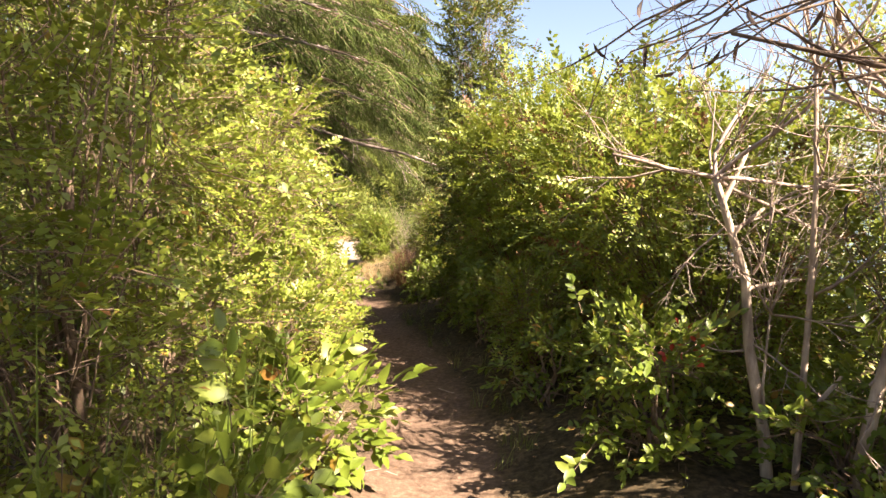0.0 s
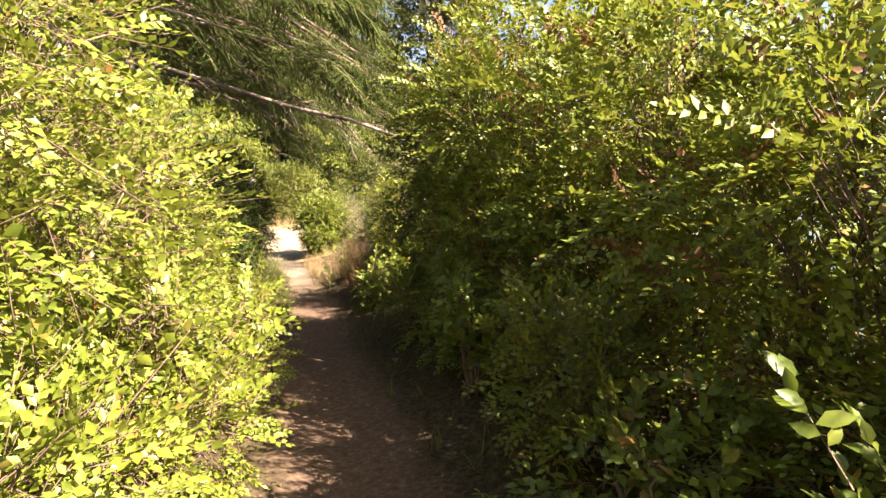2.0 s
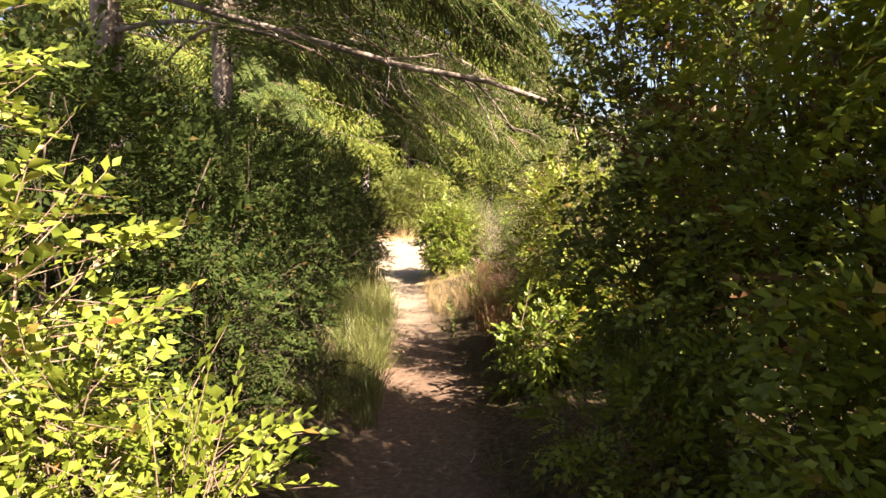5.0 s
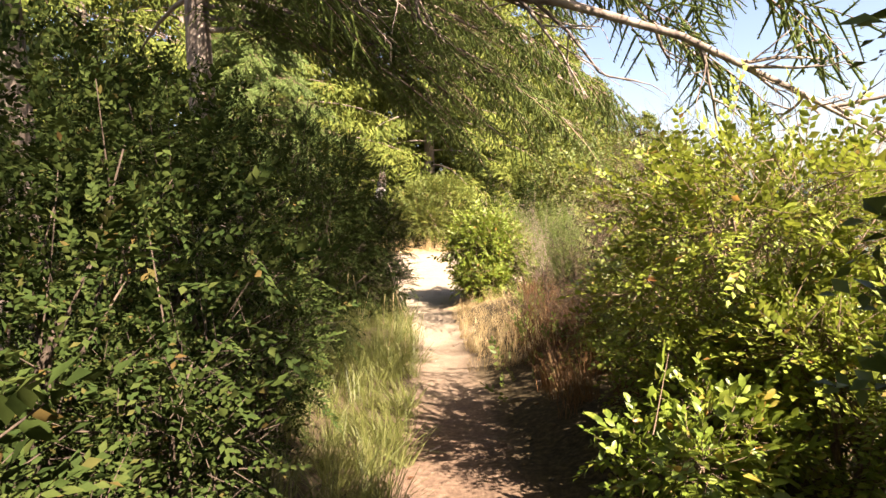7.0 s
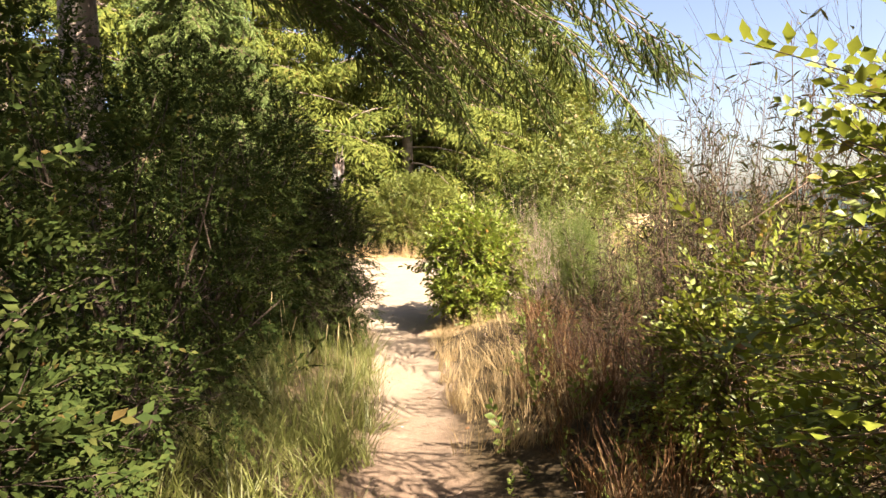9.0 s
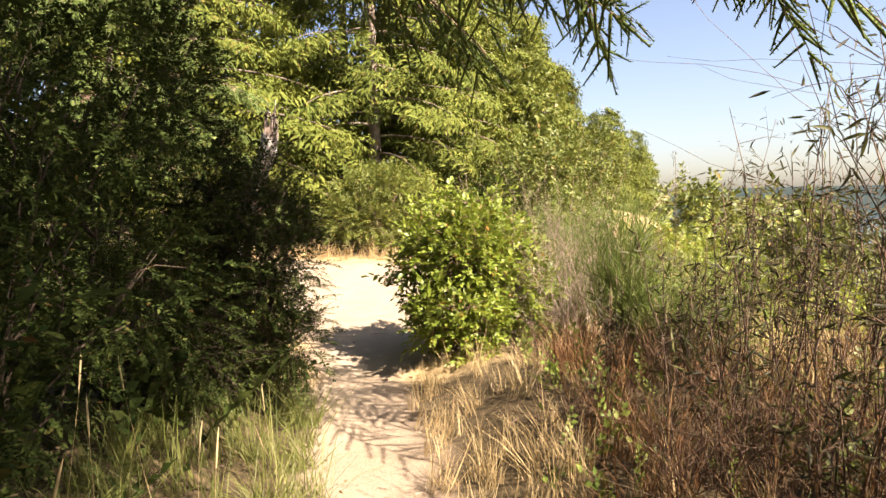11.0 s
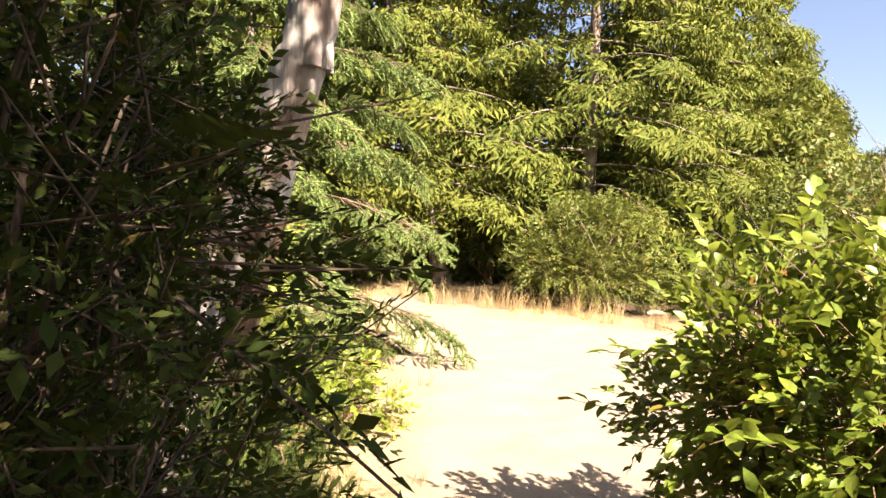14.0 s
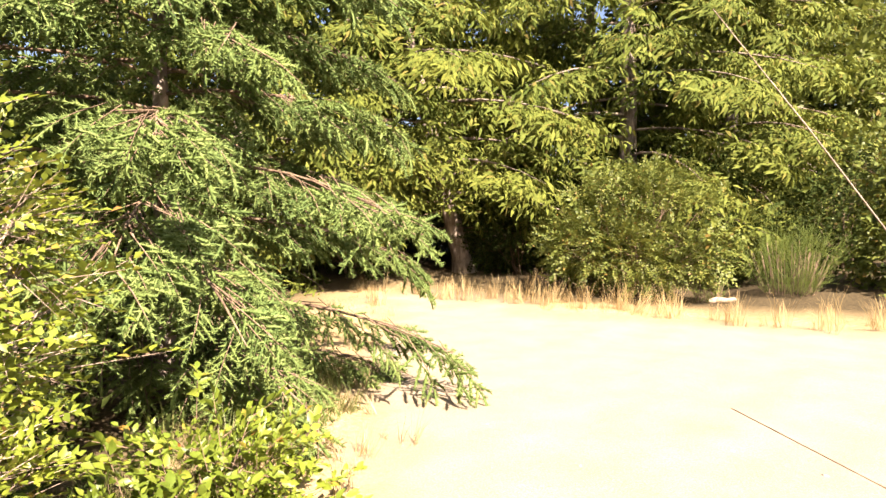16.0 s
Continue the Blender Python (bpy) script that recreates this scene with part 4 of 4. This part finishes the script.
# ---- dead shrub and overhanging branches by the lake side ----
def dead_shrub():
    x0, y0 = 1.50, 2.78
    z0 = gz(x0, y0)
    root = thing("dead_shrub", (x0, y0, z0), "dead shrub with pale peeling stems and bare brown twigs", "shrub")
    stems = [([(.05, 0, -.1), (.02, 0, .2), (-.06, .02, .62), (-.09, .02, .95), (-.16, .04, 1.18), (-.24, .04, 1.42)], .030),
             ([(.08, -.15, -.1), (.09, -.16, .4), (.10, -.17, .9), (.10, -.17, 1.4), (.07, -.18, 1.85)], .017),
             ([(.22, -.40, -.1), (.20, -.40, .25), (.25, -.40, .55), (.34, -.42, 1.0), (.36, -.42, 1.6)], .034),
             ([(.05, .0, .05), (-.02, -.04, .45), (.0, -.04, .8)], .009)]
    twigs = []
    for pts, r in stems:
        pts = [np.array(p) for p in pts]
        part("stem", tube(pts, np.linspace(r, r * .5, len(pts)), 8), M_DEADBARK, root, smooth=True)
        for i in range(2, len(pts)):
            for _ in range(3):
                grow(pts[i] + rng.normal(0, .02, 3), unit(rng.normal(0, .7, 3) + (0, 0, .3)), rng.uniform(.2, .4), .006, 2, twigs, .6, 3)
        for _ in range(5):
            grow(pts[-1], unit(rng.normal(0, .55, 3) + (0, 0, .8)), rng.uniform(.35, .6), r * .4, 3, twigs, .5, 2)
    tagged(part("twig", join(twigs), M_DEADTWIG, root), kind="stuff")
    for o, d, l in [((-.16, .04, 1.15), (.6, 0, .5), .2), ((-.09, .02, .9), (.8, 0, .15), .26), ((-.2, .04, 1.3), (.4, .1, .8), .3), ((.10, -.17, .35), (.5, 0, .6), .25)]:
        o, d = np.array(o), unit(np.array(d))
        part("broken_branch", tube([o, o + d * l * .6, o + d * l], (.013, .011, .007), 6), M_DEADBARK, root, smooth=True)
    return root


dead_shrub()
n = 16
P = np.array((1.12, 2.82, gz(1.12, 2.82) + .62)) + rng.normal(0, .05, (n, 3))
red = part("red_leaf_spray", stamp(leaf(.05, .03), bases(rng.normal(0, 1, (n, 3)), rng.normal(0, .4, (n, 3)) + (0, 0, 1)), P - P[0], rng.uniform(.7, 1.2, n)), leaf_mat("red_leaf", [(0, (.30, .03, .02)), (1, (.42, .07, .04))], (.45, .06, .03), .35))
red.location = P[0]
tagged(red, "small spray of red leaves under the dead shrub", "leaves")


def bare_branch(name, pts, r, label, mat, depth=2, n=10, length=.3, pods=0, moss=None):
    pts = np.array(pts, float)
    root = thing(name, tuple(pts[0]), label, "branch")
    q = pts - pts[0]
    part("limb", tube(q, np.linspace(r, r * .3, len(q)), 7), mat, root, smooth=True)
    tw, tips = [], []
    for i in range(n):
        t = rng.uniform(.15, 1) * (len(q) - 1)
        o = q[int(t)] + (q[min(int(t) + 1, len(q) - 1)] - q[int(t)]) * (t - int(t))
        d = unit(unit(q[-1] - q[0]) * .6 + rng.normal(0, .5, 3) + (0, 0, -.1))
        grow(o, d, length * rng.uniform(.6, 1.3), r * .3, depth, tw, .5, 2, 0)
        tips.append(o + d * length * .8)
    tagged(part("twig", join(tw), mat, root), kind="stuff")
    if pods:
        P = np.array([tips[i % n] + rng.normal(0, .06, 3) for i in range(pods)])
        A = unit(rng.normal(0, .35, (pods, 3)) - (0, 0, .8))
        tagged(part("withered_leaf", stamp(leaf(.07, .014, .6, .3), bases(A, rng.normal(0, 1, (pods, 3))), P, rng.uniform(.6, 1.2, pods)), M_POD, root), kind="stuff")
    return root


bare_branch("overhanging_branch", [(2.4, .9, 1.55), (1.7, 1.35, 1.72), (1.2, 1.5, 1.74), (.72, 1.55, 1.86)], .016, "dark bare branch with withered pods reaching in from a tree", M_TWIG, 2, 16, .34, 26)
bare_branch("overhanging_branch", [(2.4, .7, 2.0), (1.6, 1.3, 2.0), (1.0, 1.5, 1.95), (.62, 1.6, 2.0)], .014, "dark bare branch with withered pods reaching in from a tree", M_TWIG, 2, 14, .34, 20)
lf = part("yellow_leaf", leaf(.17, .045, .3, .2), M_YELLOW)
lf.matrix_world = Matrix.Translation((.50, .87, 1.74)) @ Euler((.25, .3, -1.35)).to_matrix().to_4x4()
tagged(lf, "long yellow leaf hanging from the overhanging branch", "leaf")
bare_branch("mossy_limb", [(-4.7, 11.6, 3.5), (-3.2, 11.5, 3.0), (-1.55, 11.35, 2.46), (-.75, 11.3, 2.28), (-.1, 11.35, 2.05), (.45, 11.4, 1.75), (1.0, 11.5, 1.45)], .040, "long mossy half-dead fir limb sagging over the trail", M_BARK, 2, 22, .45)

# ---- weeds on the edge of the bluff ----
POD_LEAF = leaf(.075, .013, .5, .35)


def weed(x, y, h, n, lean):
    root = thing("tall_weed", (x, y, gz(x, y)), "tall dry weed with thin dark stems and withered hanging leaves", "weed", "weeds on the bluff")
    L = []
    st = []
    for i in range(n):
        o = np.array((rng.normal(0, .07), rng.normal(0, .07), -.03))
        d = np.array((lean + rng.normal(0, .13), rng.normal(0, .13), 1.0))
        hh = h * rng.uniform(.65, 1.05)
        P = [o + d * hh * t + rng.normal(0, .012, 3) + np.array((lean * .3 * t * t, 0, 0)) * hh for t in np.linspace(0, 1, 6)]
        part("stem", tube(P, np.linspace(.0055, .0016, 6), 4), M_WEEDSTEM, root)
        for _ in range(int(11 * h)):
            t = rng.uniform(.3, .97)
            b = o + d * hh * t
            e = unit(rng.normal(0, .6, 3) + (0, 0, .7))
            l = rng.uniform(.08, .28) * h * .6
            st.append(tube([b, b + e * l * .6, b + e * l - (0, 0, .03)], (.0022, .0017, .0008), 3))
            for q in (.4, .7, 1.0):
                L.append((b + e * l * q, unit(rng.normal(0, .5, 3) + e * .5 - (0, 0, .5)), rng.uniform(.5, 1.15)))
    tagged(part("side_shoot", join(st), M_WEEDSTEM, root), kind="stuff")
    P, A, S = (np.array(v) for v in zip(*L))
    tagged(part("leaf", stamp(POD_LEAF, bases(A, rng.normal(0, 1, A.shape)), P, S), M_WEED, root), kind="stuff")
    return root


M_BRUSH = bark_mat("dead_brush", (.05, .034, .024), (.17, .105, .065), 50, .2)
M_WEEDSTEM = bark_mat("weed_stem", (.05, .035, .025), (.17, .11, .07), 50, .2)
M_WEED = leaf_mat("weed_leaf", [(0.0, (0.017, 0.014, 0.012)), (.55, (0.041, 0.035, 0.020)), (.85, (0.078, 0.081, 0.029)), (1.0, (0.143, 0.139, 0.041))], (0.104, 0.104, 0.029), .25, .6, .2)
for x, y, h, n, lean in [(-.35, 15.1, 1.45, 5, .05), (-.10, 15.5, 1.8, 5, -.03), (.15, 15.2, 1.9, 6, .06), (.05, 16.1, 1.5, 5, 0), (.40, 15.9, 1.8, 6, .08), (-.70, 15.7, 1.05, 6, 0), (-.5, 16.2, 1.2, 5, .05), (.55, 14.9, 1.9, 5, -.05), (-.25, 14.5, 1.3, 6, 0), (.35, 14.4, 1.6, 6, .05), (-.75, 15.0, .9, 6, 0), (.25, 16.8, 1.2, 4, 0), (-.95, 16.1, .7, 6, .1), (.75, 16.4, 1.6, 5, 0), (-.1, 15.9, 1.3, 6, .1), (-.5, 14.2, .8, 6, 0), (.0, 13.9, 1.2, 6, 0), (.7, 13.9, 1.5, 5, 0), (-.55, 15.4, 1.3, 5, 0), (-.45, 13.5, 1.9, 6, .04), (-.2, 13.9, 2.1, 6, .05), (.15, 13.3, 2.1, 6, 0), (.5, 13.6, 2.2, 6, .05), (.1, 14.7, 2.2, 6, .05), (.45, 15.1, 2.3, 6, .06)]:
    weed(x, y, h, n, lean)
for x, y, h, n in [(.05, 18.2, 1.9, 2), (.3, 18.0, 2.1, 2), (-.55, 18.9, 1.4, 4)]:
    weed(x, y, h, n, .03)

def dead_brush(x, y, h, n, mat):
    root = thing("dead_brush", (x, y, gz(x, y)), "low tangle of dead reddish-brown stems on the bluff edge", "shrub", "dead brush")
    for i in range(8):
        out = []
        for _ in range(max(1, n // 8)):
            grow((rng.normal(0, .12), rng.normal(0, .12), -.02), unit(rng.normal(0, .42, 3) + (0, 0, 1)), h * rng.uniform(.4, .7), .004, 2, out, .55, 2)
        part("stem", join(out), mat, root)


for x, y, h in [(-.85, 14.6, .5), (-.6, 14.9, .65), (-.3, 14.8, .7), (.0, 14.7, .7), (.3, 15.4, .8), (-.7, 16.3, .5), (-.2, 16.3, .6), (-1.15, 15.6, .4), (.1, 14.2, .7), (-.4, 13.8, .6), (.5, 16.3, .7), (-1.2, 16.9, .35), (-1.35, 17.4, .4)]:
    dead_brush(x, y, h, 24, M_BRUSH)
dead_brush(-1.25, 19.3, 1.5, 34, M_DEADTWIG)
dead_brush(-.75, 19.4, 1.4, 30, M_DEADTWIG)
dead_brush(-1.18, 18.2, 1.8, 40, M_DEADTWIG)
dead_brush(-.98, 17.7, 1.45, 26, M_DEADTWIG)
for x, y, h in [(.1, 13.4, 2.2), (.7, 13.2, 2.5), (1.2, 12.7, 2.3), (.45, 12.6, 2.0)]:
    dead_brush(x, y, h, 34, M_BRUSH)

# ---- grass ----
GRASS = [tuft(22, .5, .007, .08, .8) for _ in range(4)]
LOW = [tuft(18, .26, .006, .08, .7) for _ in range(3)]
TUFT_DRY = [tuft(22, .46, .005, .09, .45) for _ in range(4)]
beside = lambda x, y: x - trail_x(y)
field("grass", "long soft grass bending over the shaded side of the trail", "grass", strew(1000, -4.2, -1.2, 9.5, 16.2, lambda x, y: (beside(x, y) < -trail_half(y) * .8) & (beside(x, y) > -1.35)), GRASS, M_GRASS, .5, 1.0, .35)
field("grass", "green and straw-coloured grass at the edge of the clearing", "grass", strew(1500, -8, -2.5, 16.6, 22.5, lambda x, y: (in_clearing(x, y) < -.05) & (in_clearing(x, y) > -1.0) & (np.abs(beside(x, y)) > .45)), GRASS + LOW, M_GRASS, .5, 1.0, .2)
field("dry_grass", "dry straw-coloured grass at the edge of the clearing", "grass", strew(1900, -12, 0, 16.6, 31, lambda x, y: (np.abs(in_clearing(x, y) + .15) < .45) & ((y > 25) | (x < -3)) & (np.abs(beside(x, y)) > .5)), TUFT_DRY + LOW, M_DRY, .35, .85, .2)
field("dry_grass", "dry straw-coloured grass between trail and bluff", "grass", strew(950, -2.4, 1.4, 13.4, 18.8, lambda x, y: (beside(x, y) > trail_half(y) * .95) & (rng.uniform(size=len(x)) < np.maximum(np.interp(beside(x, y), [.3, .7, 1.3], [1, .7, .12]), .45 * (y > 16.6))) & (np.hypot(x + 2.0, y - 17.9) > .7) & (in_clearing(x, y) < .1)), TUFT_DRY, M_DRY, .4, .85, .25)
field("dry_grass", "dry grass on the slope of the bluff", "grass", strew(1000, -1, 7, 16, 34, lambda x, y: (x > bluff_edge(y) - 1.0) & (np.hypot(x + 1.85, y - 18.4) > .9)), TUFT_DRY + LOW, M_DRY, .8, 1.6, .2)
field("dry_grass", "short dry grass along the first stretch of the trail", "grass", strew(260, -1.4, 1.2, .8, 9, lambda x, y: (np.abs(beside(x, y)) > trail_half(y) * 1.0) & (np.abs(beside(x, y)) < .75)), LOW, M_GRASS, .4, .9, .25)


field("brown_grass", "withered reddish-brown grass and stalks on the bluff edge", "grass", strew(420, -1.3, 1.2, 11.9, 17.3, lambda x, y: beside(x, y) > .8), TUFT_DRY, M_BRONZE, .5, 1.2, .25)
UP = [(v @ np.array([[1, 0, 0], [0, .25, .97], [0, -.97, .25]]), f) for v, f in (q[0] for q in HUCK_LITE)]
field("small_weed", "small green weeds among the dry grass", "weeds", strew(420, -1.5, 1.6, 12.6, 18.5, lambda x, y: beside(x, y) > .5), UP, M_BROOM, .7, 1.7, .4)
field("small_weed", "small green weeds on the slope of the bluff", "weeds", strew(500, -.8, 5, 17.5, 27, lambda x, y: x > bluff_edge(y) - .8), UP, M_BROOM, 1.4, 3.2, .4)
field("undergrowth", "low leafy undergrowth with shade-darkened leaves on the floor of the wood", "undergrowth", strew(1500, -10, -3.2, -1, 20, lambda x, y: in_clearing(x, y) < -.5), UP, M_SHADED, 1.5, 4.0, .5)
field("undergrowth", "low green growth on the slope of the bluff", "undergrowth", strew(1300, 2.0, 9, -1, 18, lambda x, y: x > bluff_edge(y) - 1.6), UP, M_BROOM, 1.5, 4.5, .5)
TALL = [tuft(7, 1.5, .006, .12, .25) for _ in range(2)]
field("tall_grass", "tall thin green grass stalks in front of the hedge", "grass", [(-.80, 1.95), (-.72, 2.15), (-.88, 2.3), (-.78, 1.6), (-.95, 1.9), (-.9, 1.45)], TALL, M_BROOM, .8, 1.1, .05)
FEATHER = [tuft(40, .62, .005, .16, .5) for _ in range(2)]
field("tall_grass", "feathery grey-green grass at the foot of the hedge", "grass", [(-.66, 2.0), (-.72, 2.25), (-.62, 1.75), (-.8, 2.1), (-.75, 1.5), (-.85, 1.8), (-.95, 2.0)], FEATHER, M_BROOM, .7, 1.1, .15)


def seed_head():
    st = tube([(0, 0, 0), (.01, 0, .35), (.03, .01, .68)], (.0015, .0012, .0008), 3)
    hd = tube([(.03, .01, .66), (.034, .012, .70), (.042, .016, .77), (.05, .02, .81)], (.0015, .004, .0035, .0008), 5)
    return join([st, hd])


for x, y, s in [(-2.75, 14.2, 1.0), (-2.6, 14.0, 1.1), (-2.9, 13.9, 1.15), (-2.5, 14.5, .95), (-3.0, 14.4, 1.2), (-2.65, 14.8, 1.0), (-2.35, 13.6, 1.0), (-2.3, 14.3, .8), (-2.85, 13.5, 1.2), (-3.15, 14.0, 1.25), (-2.1, 13.4, .7), (-2.45, 13.2, .9)]:
    g = part("seed_stalk", seed_head(), M_DRY)
    g.matrix_world = Matrix.Translation((x, y, gz(x, y) - .01)) @ Euler((rng.normal(0, .15), rng.normal(0, .15), rng.uniform(0, 6.28))).to_matrix().to_4x4() @ Matrix.Scale(.8 * s, 4)
    tagged(g, "pale grass seed head on a thin stalk", "grass stalk", "seed stalks")

field("dry_grass", "tall dry grass tufts along the far edge of the sand", "grass", strew(420, -9.5, 0, 26.5, 30.5, lambda x, y: np.abs(in_clearing(x, y) + .25) < .4), TUFT_DRY, M_DRY, .9, 1.5, .2)
log = part("log", tube([(-.20, 0, .03), (-.06, .02, .07), (.1, 0, .06), (.22, -.05, .11)], (.05, .06, .05, .03), 9), M_DEADBARK, smooth=True)
log.location = (-3.75, 29.5, gz(-3.75, 29.5))
tagged(log, "short bleached piece of driftwood lying on dry grass", "log")

# ---- on the ground: stones, fallen leaves, sticks ----
def pebble(r):
    bm = bmesh.new()
    bmesh.ops.create_icosphere(bm, subdivisions=1, radius=r)
    for v in bm.verts:
        v.co *= rng.uniform(.75, 1.15)
        v.co.z *= .55
    V, F = np.array([v.co[:] for v in bm.verts]), np.array([[v.index for v in f.verts] for f in bm.faces])
    bm.free()
    return V, F


M_STONE = bark_mat("pale_stone", (.20, .17, .14), (.46, .42, .37), 9, .3)
on_trail = lambda x, y: (np.abs(beside(x, y)) < trail_half(y)) | (in_clearing(x, y) > 0)
field("pebble", "small stones trodden into the trail", "stones", strew(1400, -6, 1, 1, 22, on_trail), [pebble(.008), pebble(.012), pebble(.018)], M_STONE, .5, 1.4)
field("fallen_leaf", "dry fallen leaves strewn on the trail", "leaves", strew(2600, -5, 1.2, 1, 19, lambda x, y: np.abs(beside(x, y)) < .8), [leaf(.035, .02, .5, .4), leaf(.05, .022, .6, .5), leaf(.028, .016, .3, .2)], M_BRONZE, .6, 1.3, .6)
STICK = [tube([(-.06, 0, .006), (0, .01, .008), (.07, 0, .006)], (.003, .0025, .0015), 4), tube([(-.1, 0, .006), (0, -.015, .01), (.12, .01, .006)], (.004, .003, .0015), 4)]
field("stick", "thin dry sticks lying on the ground", "sticks", strew(420, -5, 1.2, 1, 21, lambda x, y: np.abs(beside(x, y)) < 1.2), STICK, M_DEADTWIG, .5, 1.5, .05)
